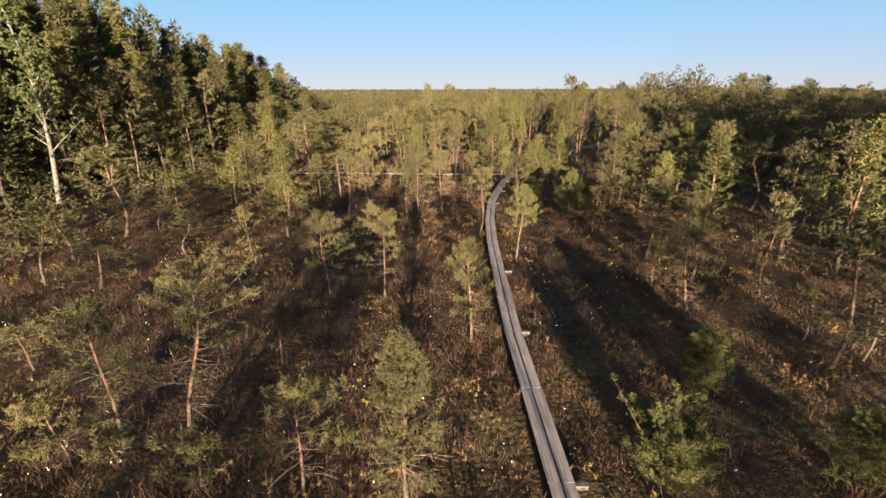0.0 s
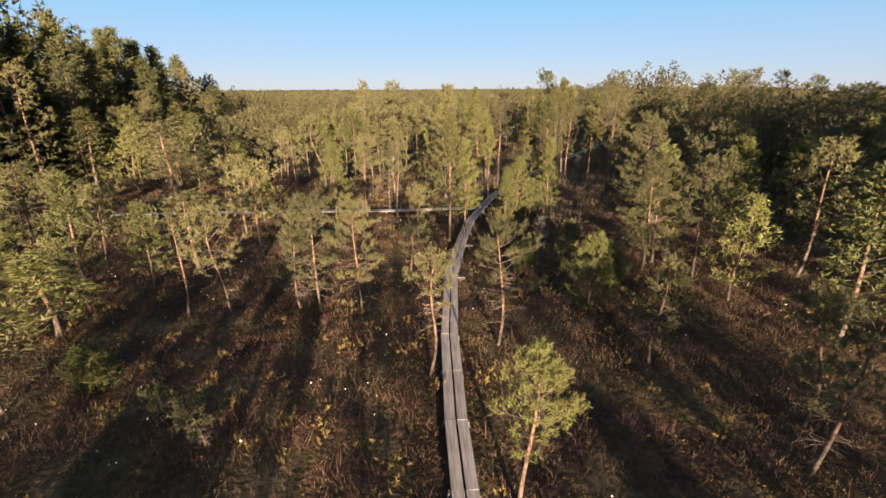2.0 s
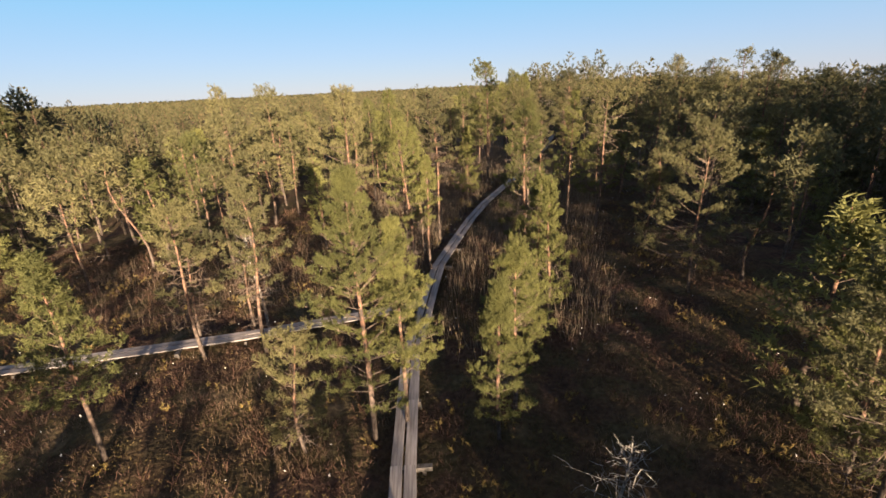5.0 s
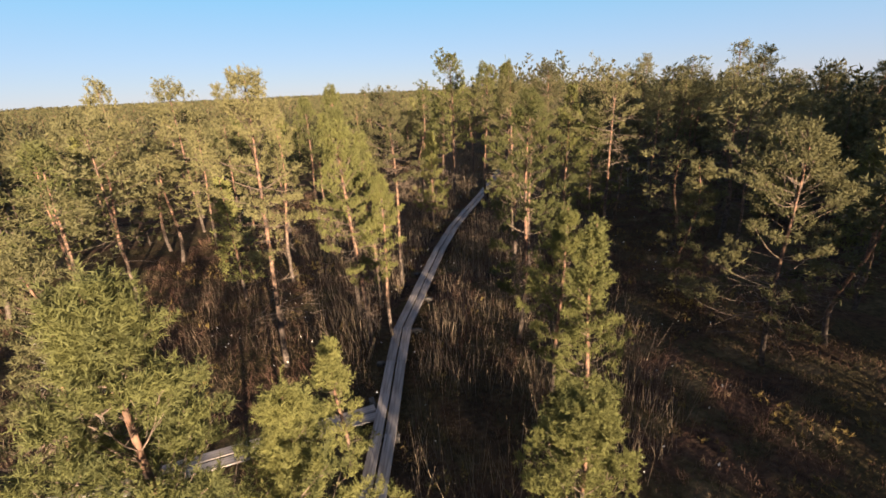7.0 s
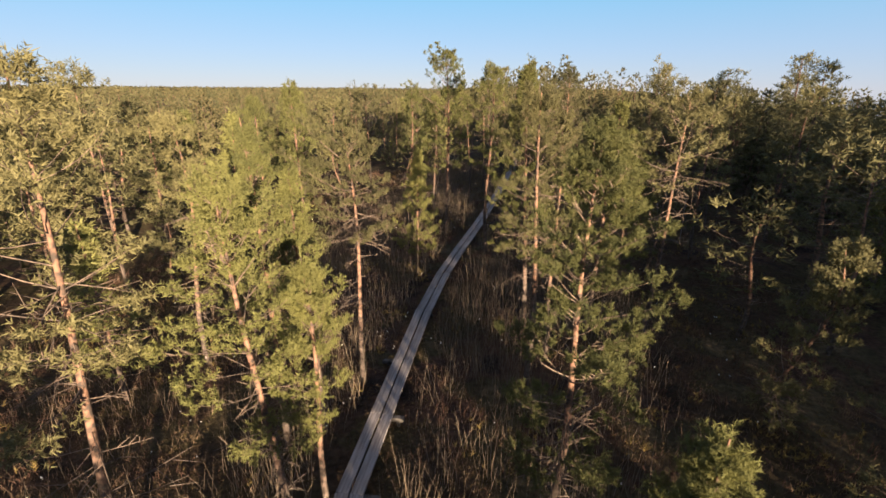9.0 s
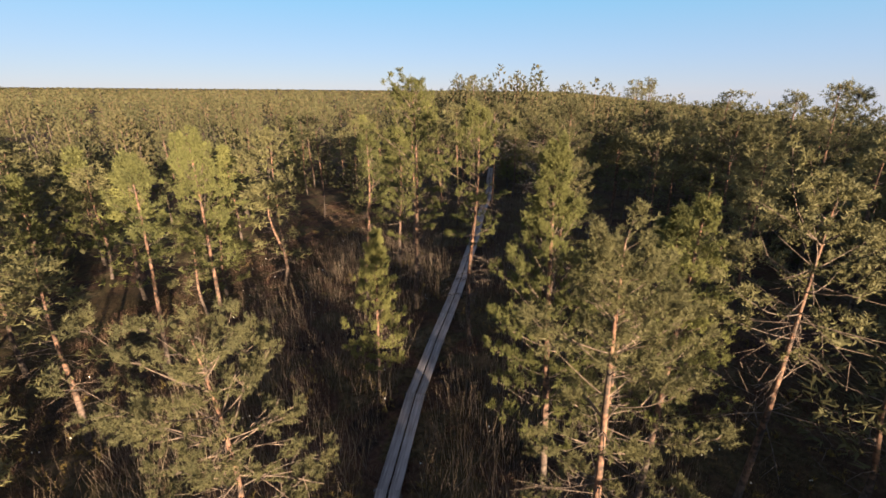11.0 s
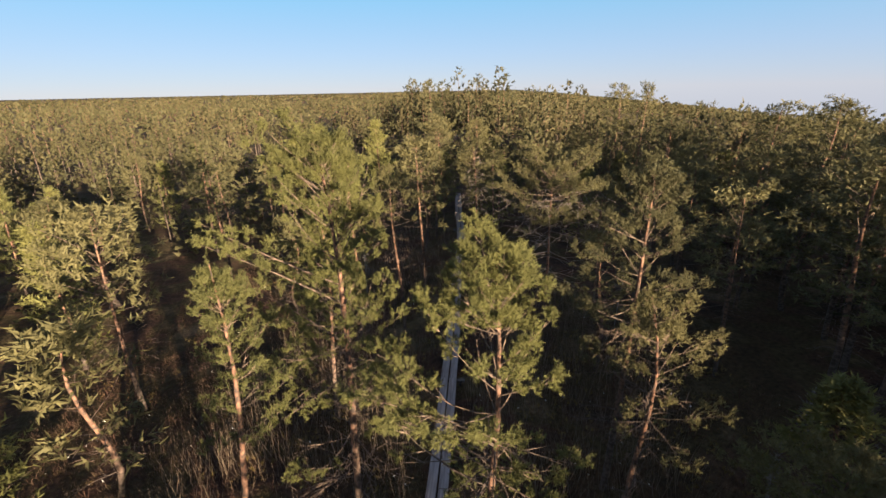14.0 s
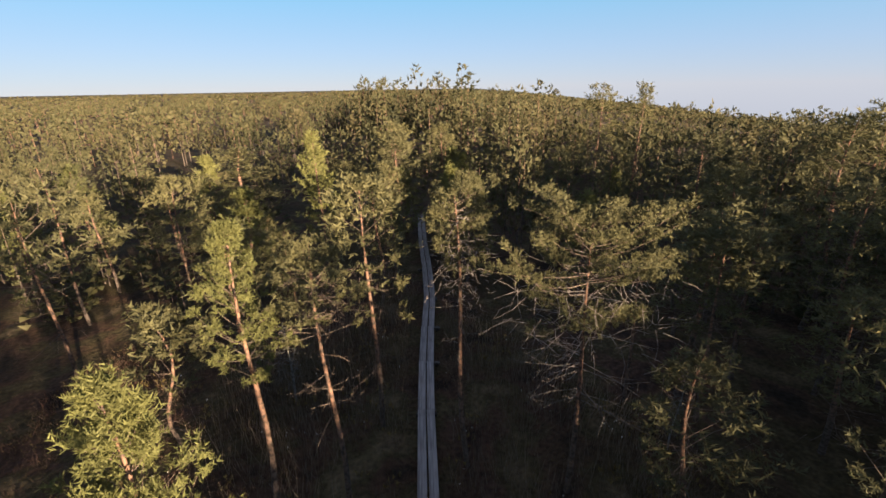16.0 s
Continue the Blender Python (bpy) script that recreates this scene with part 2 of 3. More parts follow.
def grow(rng, kind, h, R, cb):
    """Trunk, limbs, twigs, bare branches and needle shoots of a pine, standing at the origin."""
    step, count, low, high, bare, missing, shape, sway = HABITS[kind]
    bend = rng.normal(0, sway * h, (2, 2))
    zs = np.linspace(0, 1, 9)
    trunk = np.stack([bend[0, 0] * np.sin(zs * 3.0) + bend[1, 0] * np.sin(zs * 6), bend[0, 1] * np.sin(zs * 3.0) + bend[1, 1] * np.sin(zs * 6), zs * h], 1)
    radii = (0.020 + 0.0078 * h) * (1 - zs) ** 0.8 + 0.010

    def on_trunk(z):
        return np.array([np.interp(z / h, zs, trunk[:, i]) for i in range(3)])

    limbs, twigs, dead, at, way = [], [], [], [], []
    t = np.linspace(0, 1, 5)
    tc = t[:, None]
    z, skew, turn = cb * h, rng.uniform(0, 6.28), rng.uniform(0, 6.28)
    gap = step * (0.62 + h / 16)
    while z < h * 0.97:
        s = (z / h - cb) / (1 - cb)
        lift = low + (high - low) * s
        n = max(3, count + int(rng.integers(-1, 2))) + (2 if s > 0.6 else 0)
        turn += 0.8
        for k in range(n):
            if rng.random() < missing:
                continue
            a = turn + 6.283 * k / n + rng.normal(0, 0.25)
            lop = 1 + (0.10 if kind == "young" else 0.25) * math.cos(a - skew)
            L = R * outline(shape, s, rng) * lop * (rng.uniform(0.75, 1.12) if rng.random() < 0.85 else rng.uniform(0.35, 0.6))
            if L < 0.05:
                continue
            e = radians(lift + rng.normal(0, 8))
            out = np.array([math.cos(a), math.sin(a), 0.0])
            side = np.array([-out[1], out[0], 0.0])
            wig = rng.normal(0, 0.05 * L, 2)
            curl = rng.uniform(0.12, 0.30) if kind != "dead" else rng.uniform(-0.2, 0.2)
            pts = on_trunk(z + rng.uniform(-0.06, 0.06)) + (out * math.cos(e) + UP * math.sin(e)) * L * tc + side * wig[0] * np.sin(tc * 3.1) + UP * (wig[1] * np.sin(tc * 3.1) + curl * L * tc ** 2)
            limbs.append((pts, min(0.022, 0.005 + 0.006 * L) * (1 - 0.8 * t)))
            if kind == "dead":
                for q in (0.5, 0.8):
                    p0 = pts[0] + (pts[-1] - pts[0]) * q
                    w = unit(out + rng.normal(0, 0.9, 3))
                    limbs.append(([p0, p0 + w * 0.2 * L, p0 + w * 0.4 * L + rng.normal(0, 0.04, 3)], [0.010, 0.007, 0.003]))
                continue
            along = unit(pts[4] - pts[2])
            pairs = 1 + int(L * 3.0 + rng.random())
            start = bare * min(1.0, 0.35 + 0.8 * L)
            q = np.repeat(np.linspace(start, 0.9, pairs), 2) + rng.normal(0, 0.04, pairs * 2)
            sgn = np.tile((-1.0, 1.0), pairs)[:, None]
            kept = rng.random(pairs * 2) > 0.36
            q, sgn = np.clip(q[kept], 0.05, 0.98), sgn[kept]
            m = len(q)
            p0 = np.stack([np.interp(q, t, pts[:, i]) for i in range(3)], 1)
            reach = np.minimum(0.55, 0.10 + 0.34 * L * (1.1 - q) * rng.uniform(0.6, 1.25, m))[:, None]
            w = unit(along * 0.75 + side * sgn * rng.uniform(0.55, 1.1, (m, 1)) + UP * rng.uniform(0.0, 0.42, (m, 1)))
            p1 = p0 + w * reach
            twigs += list(zip(p0, p1))
            # a round tuft of shoots at the end of every twig, a small one half way along the longer ones, and upright ones at the limb's end
            half = reach[:, 0] > 0.28
            roots = np.concatenate([np.repeat(p1, 8, 0), np.repeat((p0 + p1)[half] * 0.5, 2, 0), np.repeat(pts[4:5], 8, 0), np.repeat(pts[3:4], 2, 0)])
            ways = np.concatenate([np.repeat(w, 8, 0), np.repeat(w[half], 2, 0), np.repeat(along[None], 10, 0)])
            j = len(roots)
            at.append(roots + rng.normal(0, 0.035, (j, 3)))
            way.append(unit(ways * 0.7 + rng.normal(0, 0.55, (j, 3)) + UP * rng.uniform(0.2, 0.7, (j, 1)) * (1.4 if kind in ("young", "shrub") else 1.0)))
        z += gap * rng.uniform(0.8, 1.2) * (1 - 0.5 * s)
    if kind != "dead":
        top = np.array([trunk[-1] + UP * (0.14 - 0.11 * c) for c in range(9)]) + rng.normal(0, 0.012, (9, 3))
        at.append(top)
        way.append(unit(rng.normal(0, 0.22, (9, 3)) + UP))
    if kind == "flat":
        for k in range(150):
            a, L = rng.uniform(0, 6.28), R * rng.uniform(0.15, 0.42)
            p = on_trunk(h * rng.uniform(0.64, 0.86)) + np.array([math.cos(a), math.sin(a), 0.0]) * R * rng.uniform(0.25, 0.92)
            w = unit(rng.normal(0, 1, 3) + np.array([math.cos(a), math.sin(a), -0.5]))
            v = unit(w + rng.normal(0, 0.5, 3))
            dead.append(([p, p + w * L * 0.5, p + w * L * 0.5 + v * L * 0.5], [0.010, 0.008, 0.004]))
    # bare lower branches
    if kind in ("bog", "tall", "flat", "open", "bushy", "edge"):
        for k in range(int(10 + h * 4.0)):
            z = rng.uniform(max(0.15, cb - 0.28) * h, (cb + 0.2) * h)
            a, L = rng.uniform(0, 6.28), R * rng.uniform(0.25, 0.8)
            w = np.array([math.cos(a), math.sin(a), rng.uniform(-0.4, 0.2)])
            p = on_trunk(z)
            dead.append(([p, p + w * L * 0.5, p + w * L + np.array([0, 0, rng.uniform(-0.2, 0.1)])], [0.012, 0.009, 0.004]))
            for q in (0.35, 0.55, 0.75):
                v = unit(w + rng.normal(0, 0.7, 3))
                dead.append(([p + w * L * q, p + w * L * q + v * L * 0.35], [0.008, 0.004]))
    at, way = (np.concatenate(at), np.concatenate(way)) if at else (np.zeros((0, 3)), np.zeros((0, 3)))
    return (trunk, radii), limbs, twigs, dead, at, way


PINES = {}
LABELS = {
    "young": "bushy young Scots pine with upright candle-like shoots",
    "bog": "thin stunted bog pine with a sparse crown and bare stem",
    "tall": "tall Scots pine with orange upper trunk and layered olive crown",
    "bushy": "broad bushy Scots pine with dense tufted yellow-green crown",
    "open": "slender open pine with whorls of bare branches and tufted ends",
    "flat": "broad flat-topped old pine with tangled grey dead branches",
    "edge": "tall sunlit pine at the edge of the dark wood",
    "dark": "tall dark conifer standing at the wood's edge",
    "dead": "bleached dead pine snag with bare twisted branches",
    "shrub": "low spreading pine bush with several stems among the heather"}
NOMINAL = {"young": (6.0, 1.35), "edge": (12.0, 2.0), "bushy": (9.0, 1.6), "bog": (4.5, 1.15), "tall": (9.0, 1.6), "open": (4.8, 1.05), "flat": (9.0, 2.2), "dead": (4.0, 0.9), "shrub": (1.6, 0.95), "dark": (16.0, 2.5)}
# share of the shoots kept, length of a brush, needles round it, their length and width
NEEDLE_WORK = {"closest": (1.0, 0.13, 36, 0.058, 0.0072), "close": (0.9, 0.15, 15, 0.064, 0.0140), "near": (0.68, 0.18, 9, 0.098, 0.022),
               "mid": (0.15, 0.30, 6, 0.21, 0.056), "dark": (0.10, 0.6, 5, 0.5, 0.13)}


def brushes(rng, at, way, work):
    """Needle brushes, as loose triangles, at the shoots that are kept."""
    share, long, n, length, width = work
    kept = rng.random(len(at)) < share
    return blades(rng, at[kept] + way[kept] * long * 0.4, way[kept], n, length, width, long, 1.25)


def with_twigs(me, twigs):
    """Add thin twigs, one sliver each, to a mesh of limbs."""
    bm = bmesh.new()
    bm.from_mesh(me)
    for a, b in twigs:
        v = [bm.verts.new(p) for p in (a + np.array([0, 0, 0.008]), a - np.array([0.006, 0.006, 0.006]), b)]
        bm.faces.new(v)
    bm.to_mesh(me)
    bm.free()


def pine_parts(rng, kind, h, R, detail, cb):
    (trunk, radii), limbs, twigs, dead, at, way = grow(rng, kind, h, R, cb)
    root = new("conifer" if kind in ("dark", "edge") else "dead_pine" if kind == "dead" else ("pine_bush" if kind == "shrub" else "pine_tree"))
    sink = np.array([0, 0, 0.35]) * (1 - np.linspace(0, 1, 9))[:, None]
    part("trunk", tubes("trunk", [(trunk - sink, radii)], 7, DEAD if kind == "dead" else BARK), root)
    if detail == "mid" and kind != "dead":
        limbs, dead = [(p[::2], r[::2]) for p, r in limbs[::2]], dead[::3]
    me = tubes("branch_frame", limbs, 3, DEAD if kind == "dead" else TWIG)
    if detail[:5] == "close":
        with_twigs(me, twigs)
    part("branch_frame", me, root)["kind"] = "stuff"
    if dead:
        part("dead_wood", tubes("dead_wood", dead, 3, GREY if kind == "flat" else TWIG), root, "bare grey dead lower branches")["kind"] = "stuff"
    if len(at):
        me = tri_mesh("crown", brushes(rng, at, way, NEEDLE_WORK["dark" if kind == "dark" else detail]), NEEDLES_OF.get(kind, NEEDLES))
        part("crown", me, root)["kind"] = "stuff"
    return tagged(root, LABELS[kind], "conifer" if kind in ("dark", "edge") else "pine tree" if kind != "shrub" else "pine bush", "tall conifers" if kind in ("dark", "edge") else "bog pines")


near_rng = np.random.default_rng(11)
placed = []


def pine(kind, x, y, h, R, detail="", crown=None):
    """Stand a pine at x, y with that height and crown radius; crown: the share of its height that is bare stem."""
    hn, Rn = NOMINAL[kind]
    # needle detail follows nearness to the camera's route
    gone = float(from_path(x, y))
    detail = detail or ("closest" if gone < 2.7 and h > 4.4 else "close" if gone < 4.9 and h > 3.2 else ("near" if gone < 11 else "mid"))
    variant = int(near_rng.integers(0, VARIANTS[kind]))
    lean = 3.0 if kind == "bog" else 1.4
    m = pose(x, y, ground_z(x, y), near_rng.normal(0, lean), near_rng.normal(0, lean), near_rng.uniform(0, 360))
    placed.append((x, y, R))
    if detail != "mid" or crown is not None:
        ob = pine_parts(np.random.default_rng(abs(int(x * 131 + y * 977 + 5000))), kind, h - 0.15, R * (1.42 if kind == "tall" else 1.32), detail, LOW_CROWN[kind] if crown is None else crown)
        ob.matrix_basis = m
        return ob
    m = m @ Matrix.Diagonal((R * 1.25 / Rn, R * 1.25 / Rn, (h - 0.15) / hn, 1))
    if (kind, variant) not in PINES:
        ob = PINES[kind, variant] = pine_parts(np.random.default_rng(100 + 37 * variant + 7 * len(kind) + ord(kind[0])), kind, hn, Rn, "mid", LOW_CROWN[kind])
    else:
        ob = copy_thing(PINES[kind, variant], m)
    ob.matrix_basis = m
    return ob


VARIANTS = {"young": 4, "edge": 4, "bushy": 2, "bog": 5, "tall": 6, "open": 2, "flat": 1, "dead": 2, "shrub": 2, "dark": 3}


# ---- ground ----
def ground_z(x, y):
    """Height of the bog: hummocks and hollows, and far south-east land lowered to fit the camera's horizon."""
    x, y = np.asarray(x, float), np.asarray(y, float)
    hum = 0.07 * np.sin(1.25 * x + 0.8 * np.sin(0.9 * y)) * np.cos(1.1 * y + 0.7 * np.sin(0.6 * x)) + 0.05 * np.sin(2.9 * x + 1.3 * y) * np.sin(2.3 * y - 1.1 * x)
    r = np.hypot(x - 10, y - 55)
    turn = np.degrees(np.arctan2(x - 10, y - 55))
    fall = 0.10 * np.clip((turn - 40) / 42, 0, 1) ** 1.25 * np.clip((150 - turn) / 40, 0, 1)
    drop = np.clip(r - 60, 0, None) ** 2 / (np.clip(r - 60, 0, None) + 60) * fall
    z = -0.30 + hum * np.clip(2 - r / 90, 0, 1) - drop
    return z if z.ndim else float(z)


def stretched(mid, fine, inner, outer, n_out):
    a = np.arange(mid - inner, mid + inner + 0.01, fine)
    g = np.geomspace(1, outer, n_out) * fine * 1.5
    out = np.cumsum(g) * (outer * 1.0) / np.sum(g)
    return np.concatenate([(mid - inner - out)[::-1], a, mid + inner + out])


gx, gy = stretched(8, 0.6, 36, 3800, 46), stretched(46, 0.6, 52, 3800, 46)
GX, GY = np.meshgrid(gx, gy, indexing="ij")
gv = np.stack([GX.ravel(), GY.ravel(), ground_z(GX, GY).ravel()], 1)
ny = len(gy)
ii, jj = np.meshgrid(np.arange(len(gx) - 1), np.arange(ny - 1), indexing="ij")
q = (ii * ny + jj).ravel()
gf = np.stack([q, q + ny, q + ny + 1, q + 1], 1).tolist()
ground = new("ground", mesh_of("ground", gv.tolist(), gf, GROUND, True))
tagged(ground, "brown and rust-coloured raised bog with hummocks and dark hollows", "ground", kind="structure")

# ---- the boardwalk's line ----
MAIN = np.array(((2.8, -26), (2.7, 8), (2.6, 15), (2.75, 21), (2.9, 25.5), (3.2, 30), (3.85, 35.4), (4.9, 40), (6.1, 44.6), (7.2, 47.2), (8.4, 50.2), (9.2, 52.1),
                 (11.8, 56.5), (13.6, 59.5), (15.8, 62.8), (18.0, 65.7), (19.4, 67.5), (20.8, 69.3), (22.6, 71.7), (24.2, 73.9), (26.0, 76.3), (28.2, 79.5), (30.0, 82.0), (31.8, 84.4), (33.8, 87.0), (36.2, 90.6), (39.1, 95.2), (43.5, 101.8)))
SIDE = np.array(((7.25, 48.15), (4.6, 48.1), (0.5, 48.1), (-4, 48.4), (-10, 48.8), (-19, 49.2)))
# the camera's route in plan; tree detail and fill trees are fitted to its view
CAMERA_ROUTE = np.array(((0, 0), (1.8, 16), (3.3, 28), (4.6, 36), (8, 44), (12, 53.5), (16, 61), (21, 69)))


def line_points(line, step):
    out = []
    for a, b in zip(line[:-1], line[1:]):
        n = max(1, int(np.hypot(*(b - a)) / step))
        out += [a + (b - a) * i / n for i in range(n)]
    return np.array(out + [line[-1]])


WALK_PTS = np.concatenate([line_points(MAIN, 1.0), line_points(SIDE, 1.0)])


def from_walk(x, y):
    x, y = np.asarray(x, float), np.asarray(y, float)
    return np.min(np.hypot(x[..., None] - WALK_PTS[:, 0], y[..., None] - WALK_PTS[:, 1]), -1)


ROUTE_PTS = line_points(CAMERA_ROUTE, 1.0)


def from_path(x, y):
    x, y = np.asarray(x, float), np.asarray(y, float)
    return np.min(np.hypot(x[..., None] - ROUTE_PTS[:, 0], y[..., None] - ROUTE_PTS[:, 1]), -1)


# ---- pines that stand along the walk ----
pine("young", 3.95, 22.87, 4.21, 0.89, crown=0.50)
pine("bog", 4.85, 29.56, 4.53, 0.95, crown=0.49)
pine("young", 9.03, 31.71, 3.43, 1.09, crown=0.08)
pine("tall", 13.47, 35.67, 5.38, 1.56, crown=0.29)
pine("young", 14.66, 36.83, 5.39, 1.43, crown=0.08)
pine("tall", 15.42, 34.58, 5.85, 0.99, crown=0.37)
pine("young", 15.51, 32.08, 4.49, 1.23, crown=0.16)
pine("bog", 9.72, 27.89, 3.70, 0.65, crown=0.44)
pine("bog", 12.22, 24.72, 3.96, 0.68, crown=0.35)
pine("tall", -1.84, 32.93, 4.66, 1.25, crown=0.33)
pine("bog", -2.70, 33.25, 3.58, 0.85, crown=0.40)
pine("tall", -0.14, 32.46, 4.51, 1.02, crown=0.36)
pine("bog", 2.29, 27.92, 4.07, 0.69, crown=0.60)
pine("bog", -5.60, 33.20, 4.28, 1.17, crown=0.47)
pine("bog", -7.15, 32.88, 4.28, 1.05, crown=0.54)
pine("bog", -5.99, 40.10, 4.73, 1.33, crown=0.43)
pine("bog", -19.10, 44.50, 3.73, 1.41, crown=0.23)
pine("bog", -17.20, 45.00, 3.10, 1.11, crown=0.21)
pine("tall", 27.90, 41.60, 5.86, 1.55, crown=0.08)
pine("bog", -15.00, 37.70, 1.90, 0.74, crown=0.25)
pine("young", -24.10, 63.00, 7.12, 1.87, crown=0.41)
pine("bog", -17.20, 53.70, 4.97, 1.54, crown=0.37)
pine("tall", -15.60, 67.40, 5.76, 2.52, crown=0.25)
pine("tall", -10.40, 62.70, 6.02, 1.70, crown=0.33)
pine("bog", -14.40, 57.20, 3.16, 1.27, crown=0.20)
pine("young", -2.40, 43.00, 5.79, 0.99, crown=0.34)
pine("tall", -7.50, 56.00, 5.35, 1.24, crown=0.42)
pine("bog", -0.80, 47.40, 5.77, 0.95, crown=0.48)
pine("bog", 1.30, 47.20, 6.06, 0.82, crown=0.37)
pine("young", 4.40, 41.40, 7.27, 1.65, crown=0.22)
pine("young", 5.30, 41.50, 6.00, 0.90, crown=0.35)
pine("bog", 2.72, 41.50, 3.50, 0.79, crown=0.08)
pine("bog", 2.00, 36.70, 2.69, 0.64, crown=0.42)
pine("young", 8.40, 41.30, 5.04, 1.12, crown=0.26)
pine("young", 7.50, 40.30, 4.60, 0.75, crown=0.15)
pine("tall", 18.50, 45.60, 6.81, 1.58, crown=0.26)
pine("tall", 24.60, 46.50, 6.31, 1.24, crown=0.63)
pine("tall", 26.10, 47.30, 5.74, 1.10, crown=0.50)
pine("bog", 0.80, 48.90, 4.40, 0.86, crown=0.56)
pine("bog", -1.20, 48.90, 4.47, 1.01, crown=0.37)
pine("young", -2.90, 61.40, 6.91, 1.41, crown=0.43)
pine("tall", -0.40, 59.60, 7.54, 1.65, crown=0.47)
pine("bog", -5.50, 58.50, 6.42, 0.97, crown=0.58)
pine("tall", 1.20, 71.00, 9.21, 1.48, crown=0.53)
pine("tall", 5.20, 51.80, 8.85, 1.25, crown=0.47)
pine("bushy", 8.00, 51.80, 7.51, 0.89, crown=0.37)
pine("young", 8.75, 51.70, 6.15, 0.72, crown=0.49)
pine("tall", 10.45, 56.20, 7.58, 1.05, crown=0.64)
pine("young", 8.10, 54.30, 8.10, 0.95, crown=0.40)
pine("young", 9.00, 54.40, 7.00, 0.80, crown=0.42)
pine("bog", 6.00, 59.10, 7.80, 0.95, crown=0.50)
pine("tall", 2.30, 66.70, 6.91, 1.01, crown=0.53)
pine("bushy", 12.60, 49.90, 8.13, 1.02, crown=0.22)
pine("tall", 14.90, 54.20, 8.55, 1.04, crown=0.51)
pine("tall", 16.60, 55.50, 7.28, 0.85, crown=0.67)
pine("tall", 20.10, 54.90, 8.34, 1.34, crown=0.68)
pine("young", 11.90, 46.90, 5.69, 0.90, crown=0.30)
pine("young", 11.50, 45.20, 5.66, 0.80, crown=0.15)
pine("tall", 25.40, 51.90, 7.10, 1.52, crown=0.70)
pine("bog", 19.90, 50.00, 5.49, 0.85, crown=0.08)
pine("bushy", 18.60, 69.20, 10.64, 1.75, crown=0.38)
pine("bushy", 19.20, 65.00, 9.50, 1.25, crown=0.52)
pine("young", 16.00, 69.00, 8.55, 0.95, crown=0.59)
pine("young", 14.90, 64.00, 5.93, 1.05, crown=0.15)
pine("tall", 25.20, 67.20, 9.60, 1.23, crown=0.47)
pine("bog", 24.10, 65.30, 7.34, 0.98, crown=0.53)
pine("young", 16.75, 57.25, 9.40, 1.45, crown=0.28)
pine("young", 18.90, 56.30, 8.40, 1.10, crown=0.30)
pine("tall", 13.90, 79.00, 7.52, 1.77, crown=0.49)
pine("young", 10.30, 68.50, 8.84, 1.43, crown=0.44)
pine("young", 8.30, 67.60, 8.18, 1.06, crown=0.58)
pine("tall", 24.20, 77.70, 8.13, 0.94, crown=0.71)
pine("tall", 26.60, 79.90, 8.80, 1.16, crown=0.56)
pine("young", 22.40, 78.50, 8.71, 1.10, crown=0.55)
pine("tall", 18.30, 87.50, 8.32, 1.62, crown=0.65)
pine("flat", 29.60, 74.30, 8.41, 1.86, crown=0.68)
pine("flat", 27.90, 76.80, 9.05, 0.78, crown=0.75)
pine("tall", 35.50, 73.30, 7.18, 0.82, crown=0.50)
pine("tall", 34.50, 75.50, 6.56, 0.78, crown=0.59)
pine("tall", 33.40, 68.40, 7.60, 1.24, crown=0.67)
pine("tall", 23.40, 95.00, 7.06, 1.44, crown=0.50)
pine("tall", 18.60, 96.00, 8.35, 1.55, crown=0.67)
pine("young", 31.60, 95.40, 9.00, 1.50, crown=0.35)
pine("young", 19.80, 74.40, 8.10, 1.50, crown=0.35)
pine("open", -0.8, 7.7, 4.4, 0.98)
pine("bog", -3.3, 8.0, 2.8, 0.89)
pine("shrub", 9.8, 8.3, 1.7, 0.77)
pine("shrub", 5.3, 8.2, 1.4, 1.15)
pine("bog", -5.7, 8.2, 1.2, 0.65)
pine("bog", -8.2, 8.9, 1.0, 0.48)
pine("bog", -9.4, 8.9, 2.0, 0.61)
pine("bog", -6.8, 9.8, 4.8, 1.39)
pine("bog", -8.7, 9.8, 4.0, 0.81)
pine("shrub", 7.6, 11.5, 1.9, 0.69)
pine("bog", -13.6, 12.8, 1.8, 0.63)
pine("bog", 12.9, 13.0, 4.9, 1.19)
pine("bog", 14.2, 13.2, 3.0, 0.72)
pine("bog", -5.5, 13.3, 2.0, 0.56)
pine("bog", 13.3, 14.7, 2.3, 0.50)
pine("bog", 1.0, 14.7, 3.9, 0.68)
pine("bog", 14.2, 18.3, 4.5, 0.70)
pine("bog", -5.2, 18.8, 3.5, 1.10)
pine("bog", -16.1, 19.4, 2.3, 1.29)
pine("bog", -19.0, 19.9, 4.0, 1.07)
pine("bog", -9.9, 22.4, 3.1, 0.52)
pine("bog", -20.6, 23.4, 3.1, 1.06)
pine("bog", -14.2, 23.7, 2.6, 0.98)
pine("bog", -20.3, 27.3, 5.5, 1.86)
pine("bog", -18.0, 27.9, 2.5, 0.90)
pine("young", -11.2, 31.7, 3.4, 1.66)
pine("bog", -12.0, 33.5, 2.4, 0.66)
pine("tall", -8.8, 38.1, 4.1, 1.41)
pine("tall", -17.0, 39.3, 5.4, 1.53)
pine("bog", -17.6, 40.2, 2.6, 0.77)
pine("young", -20.3, 40.5, 3.8, 1.50)
pine("bog", -8.2, 44.1, 4.8, 1.11)
pine("tall", -14.5, 49.0, 6.8, 2.35)
pine("tall", -14.7, 51.0, 4.7, 1.33)
